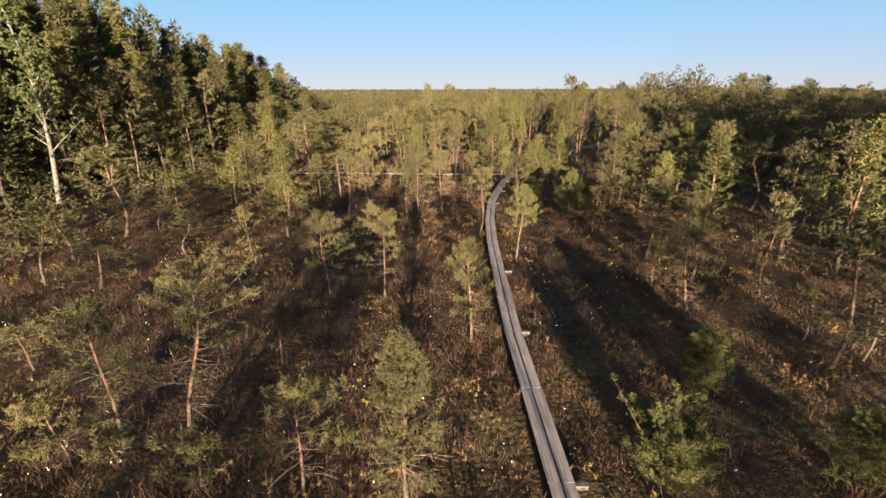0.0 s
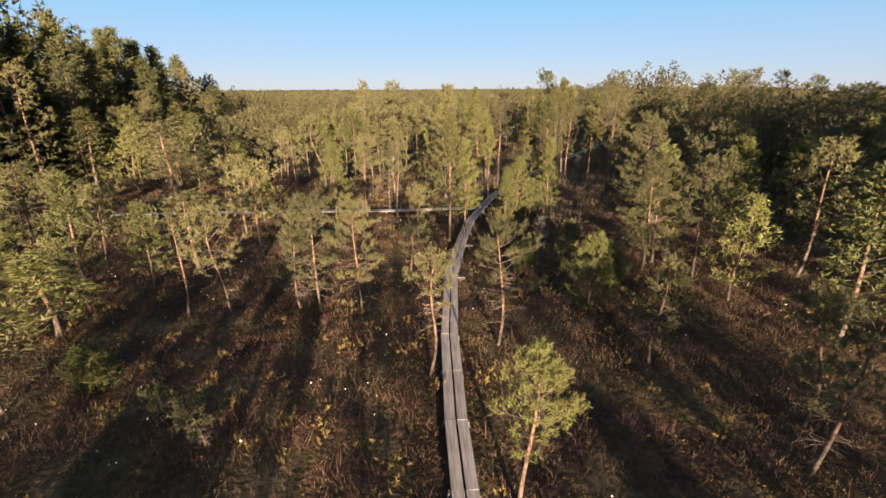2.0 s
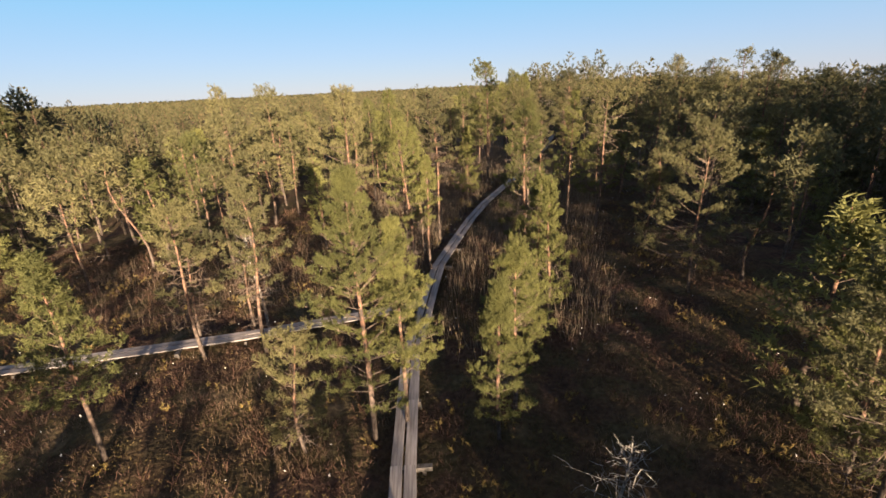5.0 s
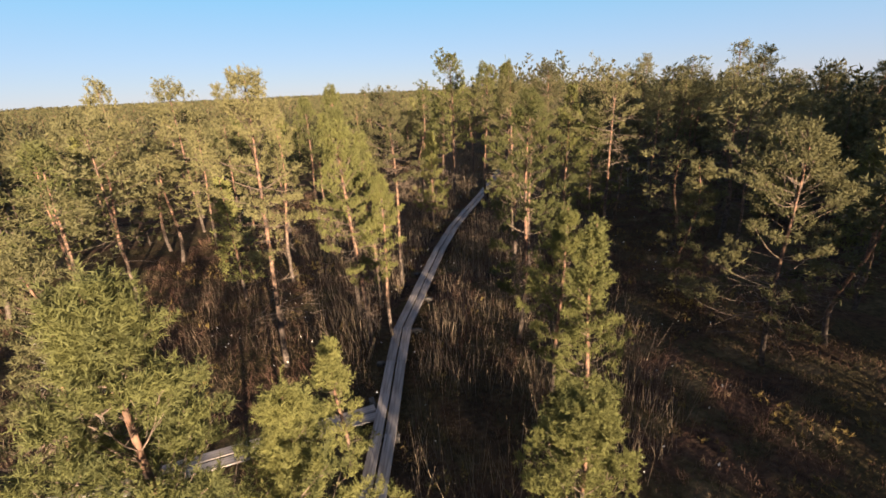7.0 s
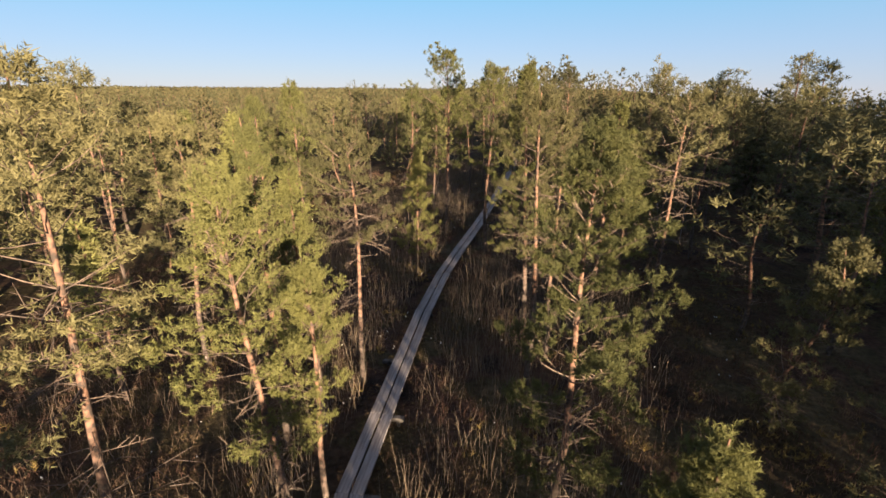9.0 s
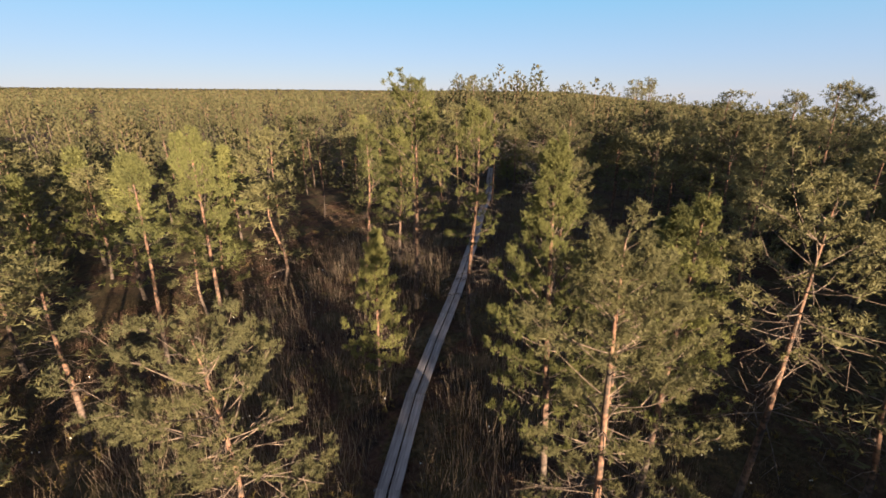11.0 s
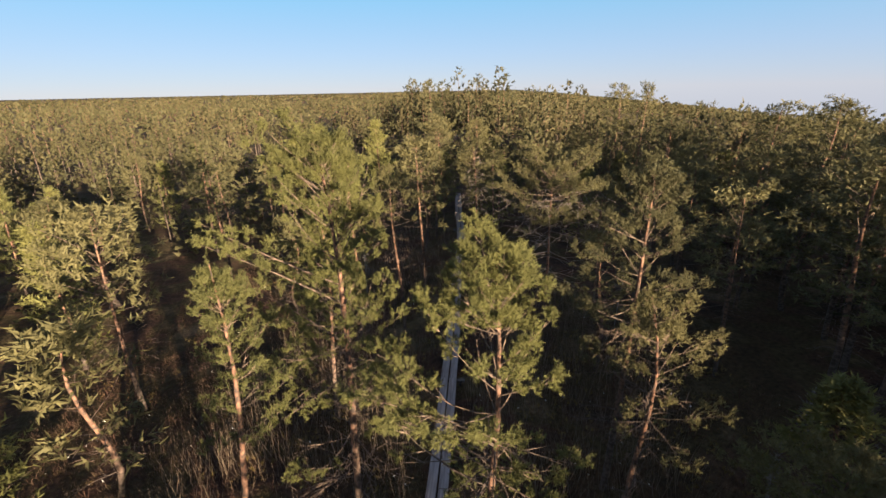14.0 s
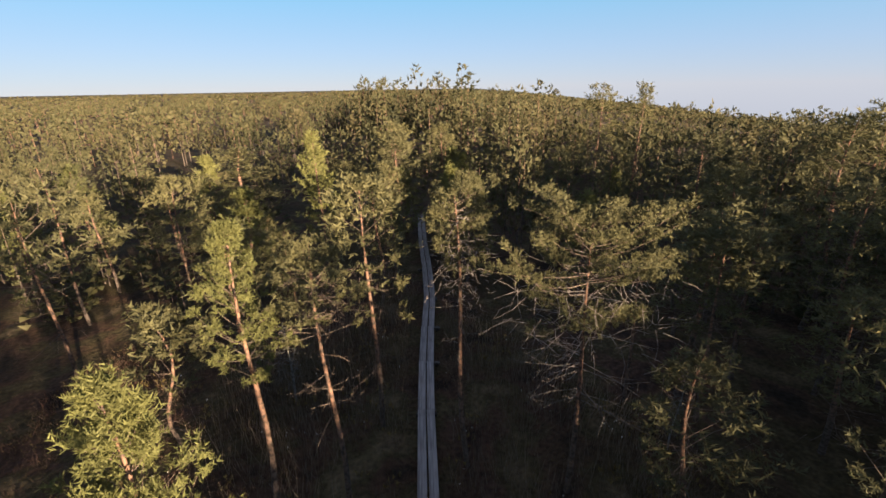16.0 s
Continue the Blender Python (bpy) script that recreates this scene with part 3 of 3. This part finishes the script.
pine("dead", 26.5, 63.9, 3.9, 0.17)
pine("tall", 37.2, 70.1, 5.8, 1.44)
pine("dead", 24.7, 83.2, 3.7, 0.61)
pine("tall", 12.7, 90.1, 5.7, 2.76)
pine("tall", 24.0, 102.6, 6.2, 1.48)
pine("tall", 29.5, 105.8, 7.3, 3.04)
pine("edge", 39.2, 62.8, 10.6, 1.5)
pine("edge", 43.0, 64.3, 10.4, 1.6)
pine("tall", 35.5, 65.5, 9.2, 1.80)
pine("edge", 53.9, 87.4, 11.4, 1.5)
pine("tall", 63.0, 97.0, 11.5, 2.00)
pine("tall", 56.5, 74.3, 10.1, 1.90)
pine("tall", 46.0, 73.2, 10.2, 1.80)
pine("dead", 8.5, 36.9, 2.8, 0.75)
pine("dead", 1.2, 49.0, 4.6, 0.50)
pine("dead", 31.0, 62.8, 3.0, 0.30)
pine("dead", 30.9, 64.5, 3.1, 0.30)
pine("dead", 33.4, 73.2, 3.8, 0.40)
pine("dead", 21.2, 64.2, 1.9, 0.25)
pine("bog", -2.6, 18.3, 4.2, 1.0)
pine("bog", -9.8, 27.4, 3.7, 1.1)
pine("bog", 11.1, 23.2, 4.4, 0.85)
pine("bog", 11.8, 20.0, 4.5, 0.8)
pine("bog", 9.7, 16.4, 4.1, 0.8)
pine("bog", 10.1, 20.1, 2.5, 0.5)
pine("bog", -3.6, 25.5, 1.7, 0.42)
pine("bog", -5.2, 26.7, 1.1, 0.35)
pine("shrub", -7.8, 28.3, 1.3, 0.68)
pine("shrub", 10.9, 33.8, 2.0, 0.7)
pine("bog", 9.2, 34.6, 3.1, 0.5)
pine("shrub", 7.4, 36.4, 1.3, 0.59)
pine("tall", 20.4, 34.1, 6.7, 1.2)
pine("young", 18.9, 38.5, 5.5, 1.2)
pine("bog", -13.9, 39.3, 4.1, 1.01)
pine("bog", -5.0, 41.5, 2.0, 0.7)
pine("young", -7.8, 46.8, 3.8, 1.3)
pine("young", 6.2, 46.5, 3.55, 0.62)
pine("tall", 31.9, 56.1, 4.3, 1.02)
pine("tall", 25.9, 62.4, 4.5, 1.1)
pine("tall", -4.2, 64.5, 6.9, 1.5)
pine("young", -4.9, 66.6, 6.4, 1.3)
pine("tall", -0.2, 67.2, 6.1, 1.4)
pine("tall", -2.6, 67.5, 6.0, 1.5)
pine("tall", 3.6, 70.2, 7.2, 1.2)
pine("young", 6.8, 75.8, 6.9, 1.5)
pine("young", 11.7, 83.5, 6.5, 1.4)
pine("tall", 23.2, 82.2, 7.6, 1.4)
pine("tall", 0.0, 85.7, 7.6, 1.6)
pine("young", 10.0, 43.8, 3.3, 0.8)
pine("tall", -2.3, 69.9, 9.6, 1.0)
pine("young", 22.9, 59.0, 6.9, 1.4)

# ---- the wood on all sides ----
wood = np.random.default_rng(5)


def stand_height(x, y):
    """How tall the wood stands at a place."""
    right = np.clip((x - (8 + 0.42 * (y - 40))) / 16, 0, 1)
    h = 5.9 + 0.9 * np.clip((y - 45) / 40, 0, 1.3) + 0.9 * right + 0.7 * np.clip((x - 25) / 8, 0, 1) * np.clip((80 - y) / 10, 0, 1)
    left = np.clip((-x - 26) / 30, 0, 1) * np.clip((150 - y) / 60, 0, 1)
    h = h + left * 16.0
    far = np.exp(-(((x - 64) / 15) ** 2 + ((y - 128) / 22) ** 2))
    return h + 6.2 * far


def clear(x, y, r):
    return all((x - a) ** 2 + (y - b) ** 2 > (r + 0.45 * c) ** 2 for a, b, c in placed)


# tall stand south-east of the walk, with bare stems and dark floor
for i in range(60):
    x, y = 27.5 + 26 * wood.random(), 48 + 32 * wood.random()
    if float(from_walk(x, y)) > 9 and clear(x, y, 1.0):
        pine("tall", x, y, wood.uniform(7.0, 9.3), wood.uniform(1.3, 1.8), "mid")

# trees that crowd the far end of the walk
for i in range(16):
    s = i / 15
    x, y = 34.0 + 11 * s, 87.5 + 15.5 * s
    off = (1.5 + 1.6 * wood.random()) * (1 if i % 2 else -1)
    h = wood.uniform(5.5, 9.0)
    pine("tall" if h > 7 else "young", x + 0.83 * off, y - 0.56 * off, h, 1.35, "mid")

made_here = 0
ROUTE_YAW = [math.degrees(math.atan2(-d[0], d[1])) for d in np.gradient(ROUTE_PTS, axis=0)]


def view_distance(x, y):
    """How near the camera's route comes to a place inside its angle of view."""
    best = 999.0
    for (ex, ey), yaw in zip(ROUTE_PTS, ROUTE_YAW):
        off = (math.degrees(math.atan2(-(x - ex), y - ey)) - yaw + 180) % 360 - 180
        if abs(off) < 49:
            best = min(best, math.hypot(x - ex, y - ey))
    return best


# fill trees, only where the camera's route has them in near view
for _ in range(9000):
    if made_here >= 95:
        break
    x, y = wood.uniform(-44, 60), wood.uniform(10, 112)
    d = float(from_walk(x, y))
    nearby = 2.2 if y > 84 else 4.0 if y > 55 and (x - 9) * 2.2 > (y - 52) else 7.0
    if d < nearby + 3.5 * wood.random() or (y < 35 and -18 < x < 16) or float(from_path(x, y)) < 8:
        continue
    if view_distance(x, y) > 36 + 6 * wood.random():
        continue
    h = float(stand_height(x, y)) * wood.uniform(0.66, 1.12)
    if not clear(x, y, 0.55 + 0.13 * h):
        continue
    kind = "young" if wood.random() < 0.3 else ("bog" if h < 5.5 else "tall")
    pine(kind, x, y, h, NOMINAL[kind][1] * wood.uniform(0.8, 1.2) * (h / NOMINAL[kind][0]) ** 0.6, "mid")
    made_here += 1

# trees behind the start, whose long shadows lie over the bog
for x, y, h in ((8.2, -30, 7.6), (9.8, -31, 8.0), (11, -29, 7.2), (15.5, -36, 8.5), (20, -44, 9.5), (24, -30, 9), (-6, -26, 9.6), (-9.5, -34, 11.5), (-16, -28, 11),
                (-1.6, -40, 10.2), (-3.4, -22, 7), (-21, -20, 10), (-13, -46, 13)):
    pine("tall", x, y, h, 1.7, "mid")


# small round-headed pines added unseen behind the start, to shade the ground further on
for x, y, h in ((10.5, -6, 6.8), (12.6, -4.5, 7.0), (15, -7, 7.2), (17.4, -5, 7.0), (8.2, -5, 6.4), (7.4, -2.2, 7.3), (9.4, -3, 7.5), (11.5, -2.4, 7.5), (13.8, -3, 7.6), (3.4, -6, 6.3), (-2.2, -6.5, 6.5), (-5.5, -5, 6.2)):
    pine("tall", x, y, h, 1.25, "mid", 0.58)

# the tall wood's edge in the west
for _ in range(900):
    x, y = wood.uniform(-46, -23), wood.uniform(6, 92)
    if x > -34 + 0.16 * (min(y, 75) - 10) or (y < 26 and wood.random() < 0.6) or math.hypot(x + 28, y - 32) < 5.5 or not clear(x, y, 1.9):
        continue
    deep = max(0.0, min(1, (-34 + 0.16 * (min(y, 75) - 10) - x) / 9))
    h = (9.5 + 8.5 * deep) * wood.uniform(0.85, 1.15) * (1 if y < 60 else 0.8)
    if deep < 0.5 and wood.random() < 0.75:
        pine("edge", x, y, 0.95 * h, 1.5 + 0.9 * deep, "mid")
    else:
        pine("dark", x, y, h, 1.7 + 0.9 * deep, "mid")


def simple_tree(rng, pads, size, base=0.3, sides=4, wide=0.21, loose=0):
    """A plain pine one unit high for the far wood: a stem and brushes of needles, as loose triangles."""
    s = (np.arange(pads) + rng.uniform(0, 1, pads)) / pads
    s = s ** 1.15
    a = np.arange(pads) * 2.4 + rng.normal(0, 0.5, pads)
    reach = wide * ((0.6 + 0.4 * np.clip(s * 4, 0, 1)) * (1 - s ** 2.4) ** 0.75) * rng.uniform(0.35, 1.1, pads)
    p = np.stack([reach * np.cos(a), reach * np.sin(a), base + (0.95 - base) * s], 1)
    w = unit(np.stack([np.cos(a) * 0.7, np.sin(a) * 0.7, rng.uniform(0.5, 1.2, pads)], 1))
    verts, tris = puffs(rng, p, w, size * (1.15 - 0.45 * s) * rng.uniform(0.75, 1.25, pads), sides)
    if loose:
        fine = blades(rng, p, w, loose, size * 1.5, size * 0.4, size, 0.9)
        verts, tris = np.concatenate([verts, fine.reshape(-1, 3)]), np.concatenate([tris, np.arange(len(fine) * 3).reshape(-1, 3) + len(verts)])
    stem = []
    for k in range(3):
        u, v = [np.array([0.011 * math.cos(t), 0.011 * math.sin(t), 0]) for t in (2.1 * k, 2.1 * (k + 1))]
        stem.append((u, v, np.array([0, 0, 0.9])))
    return verts, tris, np.array(stem)


def scatter(rng, protos, xs, ys, hs, spread):
    crowns, tris, stems, base = [], [], [], 0
    zs = ground_z(xs, ys)
    for x, y, z, h in zip(xs, ys, zs, hs):
        c, f, s = protos[rng.integers(len(protos))]
        a = rng.uniform(0, 6.28)
        w = h * spread * rng.uniform(0.8, 1.25)
        M = np.array([[math.cos(a) * w, -math.sin(a) * w, 0], [math.sin(a) * w, math.cos(a) * w, 0], [0, 0, h]])
        o = np.array([x, y, z])
        crowns.append(c @ M.T + o)
        tris.append(f + base)
        base += len(c)
        stems.append(s @ M.T + o)
    return np.concatenate(crowns), np.concatenate(tris), np.concatenate(stems)


def far_wood(name, label, protos, count, r0, r1, seed, spread, keep, tall=1.0, west=-62, east=98, needles=FAR_NEEDLES):
    rng = np.random.default_rng(seed)
    xs, ys = [], []
    while len(xs) < count:
        r = math.sqrt(rng.uniform(r0 ** 2, r1 ** 2))
        a = radians(rng.uniform(west, east))
        x, y = 8 + r * math.sin(a), 45 + r * math.cos(a)
        if keep(rng, x, y):
            xs.append(x)
            ys.append(y)
    xs, ys = np.array(xs), np.array(ys)
    hs = (stand_height(xs, ys) if tall <= 1 else np.full(len(xs), tall)) * rng.uniform(0.58, 1.22, len(xs)) * min(tall, 1)
    crowns, tris, stems = scatter(rng, protos, xs, ys, hs, spread)
    root = new(name)
    tagged(root, label, "woods", kind="stuff")
    tagged(part("crowns", index_mesh("crowns", crowns, tris, needles, 0), root), kind="stuff")
    tagged(part("stems", tri_mesh("stems", stems, BARK), root), kind="stuff")


def open_heath(x, y):
    """A treeless strip far off to the south-east."""
    return 120 < math.hypot(x - 20, y - 70) < 320 and 52 < math.degrees(math.atan2(x - 20, y - 70)) < 75


proto_rng = np.random.default_rng(21)
MIDS = [simple_tree(proto_rng, 56, 0.036, 0.34, 3, 0.2, 2) for _ in range(10)]
FARS = [simple_tree(proto_rng, 15, 0.10, 0.25, 3, 0.21, 1) for _ in range(7)]
SPECKS = [simple_tree(proto_rng, 6, 0.19, 0.15, 3) for _ in range(6)]
BUSHES = [simple_tree(proto_rng, 22, 0.09, 0.06, 3, 0.26, 2) for _ in range(5)]


def keep_mid(rng, x, y):
    if math.sin(0.31 * x + 1.7 * math.sin(0.23 * y)) * math.cos(0.27 * y + 1.1 * math.sin(0.19 * x)) < -0.02:
        return False
    return float(from_walk(x, y)) > (12 if y < 84 else 3) and not (y < 40 and -21 < x < 20) and view_distance(x, y) > 24 and clear(x, y, 0.9)


far_wood("pine_wood", "dense wood of olive-green pines on the bog", MIDS, 1250, 22, 125, 31, 1.0, keep_mid)
far_wood("dense_pine_wood", "dense dark pines south-east of the boardwalk", MIDS, 400, 12, 95, 35, 1.0, lambda rng, x, y: x > 24 and y < 86 and float(from_walk(x, y)) > 8 and view_distance(x, y) > 26 and clear(x, y, 0.6))
far_wood("young_growth", "young pines and bushes under the taller wood", BUSHES, 900, 20, 95, 36, 1.5, lambda rng, x, y: float(from_walk(x, y)) > 9 and not (y < 38 and -21 < x < 18) and view_distance(x, y) > 25, 0.42)
# this tall wood stays out of view, added to block the low sun
far_wood("tall_pine_wood", "unseen tall pine wood added in the south-east to shade the bog", MIDS, 230, 30, 100, 37, 1.0, lambda rng, x, y: x > 27 and y < 16 and x > 1.3 * y + 8, 17.0, 95, 175)
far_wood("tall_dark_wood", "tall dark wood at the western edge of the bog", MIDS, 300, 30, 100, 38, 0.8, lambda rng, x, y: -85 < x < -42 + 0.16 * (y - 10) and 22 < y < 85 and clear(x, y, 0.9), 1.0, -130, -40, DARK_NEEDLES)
far_wood("edge_growth", "young trees and bushes at the edge of the tall wood", BUSHES, 260, 30, 75, 39, 1.3, lambda rng, x, y: -50 < x < -22 and 5 < y < 60 and clear(x, y, 0.5), 0.3, -130, -55)
far_wood("distant_pine_wood", "distant pine wood reaching to the horizon", FARS, 3300, 115, 400, 32, 1.15, lambda rng, x, y: not open_heath(x, y))
far_wood("heath_pine_wood", "pine wood on the slope beyond the heath", SPECKS, 2200, 300, 900, 34, 2.2, lambda rng, x, y: not open_heath(x, y), 1.0, 50, 100)
far_wood("ridge_pine_wood", "dark line of pine wood on the horizon", SPECKS, 1500, 900, 3300, 40, 8.0, lambda rng, x, y: True, 1.0, 40, 100)
far_wood("horizon_pine_wood", "pine wood along the flat horizon", SPECKS, 5600, 380, 1300, 33, 2.6, lambda rng, x, y: not open_heath(x, y))


# ---- birch at the wood's edge ----
def birch(x, y, h, seed):
    rng = np.random.default_rng(seed)
    root = tagged(new("birch_tree"), "tall birch with a pale forked trunk and green leaves", "birch tree")
    zs = np.linspace(0, 1, 9)
    trunk = np.stack([0.5 * np.sin(zs * 3), 0.3 * np.sin(zs * 4), zs * h], 1)
    limbs, ends, ways = [], [], []
    for k in range(26):
        s = rng.uniform(0.25, 0.95)
        p = np.array([np.interp(s, zs, trunk[:, i]) for i in range(3)])
        a, L = rng.uniform(0, 6.28), h * rng.uniform(0.12, 0.26) * (1.2 - s)
        w = unit(np.array([math.cos(a), math.sin(a), rng.uniform(0.6, 1.6)]))
        t = np.linspace(0, 1, 5)[:, None]
        pts = p + w * L * t + rng.normal(0, 0.05 * L, 3) * np.sin(3 * t)
        limbs.append((pts, 0.07 * (1 - 0.8 * t[:, 0])))
        for q in np.linspace(0.3, 1, 22):
            ends.append(pts[0] + (pts[-1] - pts[0]) * q + rng.normal(0, 0.45, 3))
            ways.append(rng.normal(0, 1, 3))
    part("trunk", tubes("trunk", [(trunk, 0.18 * (1 - zs) ** 0.8 + 0.02)], 8, BIRCH_BARK), root, "pale birch trunk")
    part("branch_frame", tubes("branch_frame", limbs, 4, BIRCH_BARK), root)["kind"] = "stuff"
    part("crown", tri_mesh("crown", blades(rng, np.array(ends), np.array(ways), 9, 0.22, 0.12, 0.5, 1.0), BIRCH_LEAVES), root, "loose green birch foliage")["kind"] = "stuff"
    root.matrix_basis = pose(x, y, float(ground_z(x, y)))


birch(-30.5, 35, 15.5, 1)
birch(-60, 116, 19.5, 2)

# ---- undergrowth ----
low = np.random.default_rng(77)


def places(n, x0, x1, y0, y1, walk_gap, reach):
    xs, ys = low.uniform(x0, x1, n), low.uniform(y0, y1, n)
    d = from_walk(xs, ys)
    ok = (d > walk_gap) & ((d < reach) | ((ys < 44) & (xs > -24) & (xs < 24)))
    return xs[ok], ys[ok]


def patchy(xs, ys, scale, phase, level):
    v = np.sin(xs * scale + 2 * np.sin(ys * scale * 0.7 + phase)) * np.cos(ys * scale * 1.2 + 1.5 * np.sin(xs * scale * 0.6)) + low.normal(0, 0.35, len(xs))
    return v > level


def tufts(name, label, category, mat, n, count, length, width, spread, phase, level, area, walk_gap=0.42, reach=15, lift=0.0, scatter_by=0.0):
    xs, ys = places(n, *area, walk_gap, reach)
    ok = patchy(xs, ys, 0.75, phase, level)
    xs, ys = xs[ok], ys[ok]
    if scatter_by:
        xs, ys = np.repeat(xs, count) + low.normal(0, scatter_by, len(xs) * count), np.repeat(ys, count) + low.normal(0, scatter_by, len(ys) * count)
        ok = from_walk(xs, ys) > walk_gap
        xs, ys, count = xs[ok], ys[ok], 1
    at = np.stack([xs, ys, ground_z(xs, ys) + lift], 1)
    up = np.stack([low.normal(0, 0.15, len(xs)), low.normal(0, 0.15, len(xs)), np.ones(len(xs))], 1)
    ob = new(name, tri_mesh(name, blades(low, at, up, count, length, width, 0.05, spread), mat))
    tagged(ob, label, category, kind="stuff")


NEAR = (-24, 34, 4, 92)
tufts("cotton_grass", "dry straw-coloured tufts of cotton grass on the bog", "grass", GRASS, 34000, 12, 0.23, 0.013, 0.35, 0.0, 0.05, NEAR, scatter_by=0.13)
tufts("heather", "rust-brown autumn heather covering the hummocks", "heather", HEATHER, 34000, 13, 0.19, 0.017, 0.6, 1.9, -0.25, NEAR, scatter_by=0.22)
tufts("dwarf_shrubs", "olive and ochre leaves of dwarf shrubs between the heather", "shrub", LEAVES, 26000, 10, 0.06, 0.028, 1.2, 4.1, -0.1, NEAR, lift=0.12, scatter_by=0.18)


def low_bushes(n):
    """Small leafy bushes, a few hand-widths high, in patches."""
    xs, ys = places(n, *NEAR, 0.7, 13)
    ok = patchy(xs, ys, 0.5, 3.3, 0.25)
    xs, ys = np.repeat(xs[ok], 5), np.repeat(ys[ok], 5)
    xs, ys = xs + low.normal(0, 0.16, len(xs)), ys + low.normal(0, 0.16, len(ys))
    at = np.stack([xs, ys, ground_z(xs, ys) + low.uniform(0.05, 0.3, len(xs))], 1)
    way = np.stack([low.normal(0, 0.4, len(xs)), low.normal(0, 0.4, len(xs)), np.ones(len(xs))], 1)
    tagged(new("low_bushes", tri_mesh("low_bushes", blades(low, at, way, 9, 0.13, 0.03, 0.12, 1.1), SHRUB)), "low olive and ochre bushes among the heather", "bush", kind="stuff")


low_bushes(5200)
tufts("cotton_grass_heads", "small white woolly heads of cotton grass", "grass", COTTON, 5200, 2, 0.05, 0.04, 0.9, 0.6, 0.3, NEAR, 0.6, 12, 0.34)
tufts("reed_stems", "tall dry pale stems standing in dense stands", "reed", REED, 12000, 3, 1.5, 0.016, 0.14, 0.8, -0.3, (7, 34, 44, 92), 0.8, 8, scatter_by=0.25)
tufts("dry_stems", "thin dry stems standing left of the crossing", "reed", REED, 6000, 3, 1.2, 0.015, 0.16, 2.8, 0.0, (-8, 18, 50, 92), 1.0, 10, scatter_by=0.25)

tufts("bog_shrubs", "twiggy reddish-brown shrubs standing over the heather", "shrub", HEATHER, 9000, 10, 0.6, 0.016, 0.45, 5.2, 0.35, NEAR, 0.8, scatter_by=0.1)

# ---- boardwalk ----
boardwalk = tagged(new("boardwalk"), "narrow grey boardwalk of paired weathered planks laid over the bog", "boardwalk", kind="structure")
side_walk = tagged(new("side_boardwalk"), "grey plank boardwalk branching off across the bog", "boardwalk", kind="structure")
deck = random.Random(3)


def box_mesh(name, lx, ly, lz, mat):
    bm = bmesh.new()
    bmesh.ops.create_cube(bm, size=1.0, matrix=Matrix.Diagonal((lx, ly, lz, 1)))
    bmesh.ops.bevel(bm, geom=bm.edges, offset=0.008, segments=1, affect="EDGES")
    me = bpy.data.meshes.new(name)
    bm.to_mesh(me)
    bm.free()
    me.materials.append(mat)
    return me


def lay(parent, line, width=0.285, gap=0.05, longest=4.2, top=0.0):
    for a, b in zip(line[:-1], line[1:]):
        d = b - a
        n = max(1, math.ceil(np.hypot(*d) / longest))
        yaw = math.degrees(math.atan2(-d[0], d[1]))
        across = np.array((d[1], -d[0])) / np.hypot(*d)
        L = np.hypot(*d) / n
        for i in range(n):
            mid = a + d * (i + 0.5) / n
            for sgn in (-1, 1):
                c = mid + across * sgn * (width + gap) / 2
                ob = part("plank", box_mesh("plank", width + deck.uniform(-0.008, 0.008), L + 0.02, 0.05, PLANK), parent)
                ob.matrix_basis = pose(c[0], c[1], top - 0.025 + deck.uniform(-0.006, 0.006), deck.uniform(-0.25, 0.25), deck.uniform(-1.0, 1.0), yaw + deck.uniform(-0.25, 0.25))
            end = a + d * i / n
            shift = deck.choice((0, 0, 0, 0.28, 0.3, -0.25)) + deck.uniform(-0.05, 0.05)
            ob = part("cross_beam", box_mesh("cross_beam", deck.uniform(0.66, 0.76), 0.14, 0.12, BEAM), parent)
            c = end + across * shift
            ob.matrix_basis = pose(c[0], c[1], top - 0.115, 0, 0, yaw + deck.uniform(-4, 4))
            for sgn in (-0.33, 0.33):
                ob = part("post", box_mesh("post", 0.09, 0.09, 0.5, BEAM), parent)
                c = end + across * (shift * 0.5 + sgn)
                ob.matrix_basis = pose(c[0], c[1], top - 0.42, 0, 0, yaw)


lay(boardwalk, MAIN)
lay(side_walk, SIDE, top=-0.02)
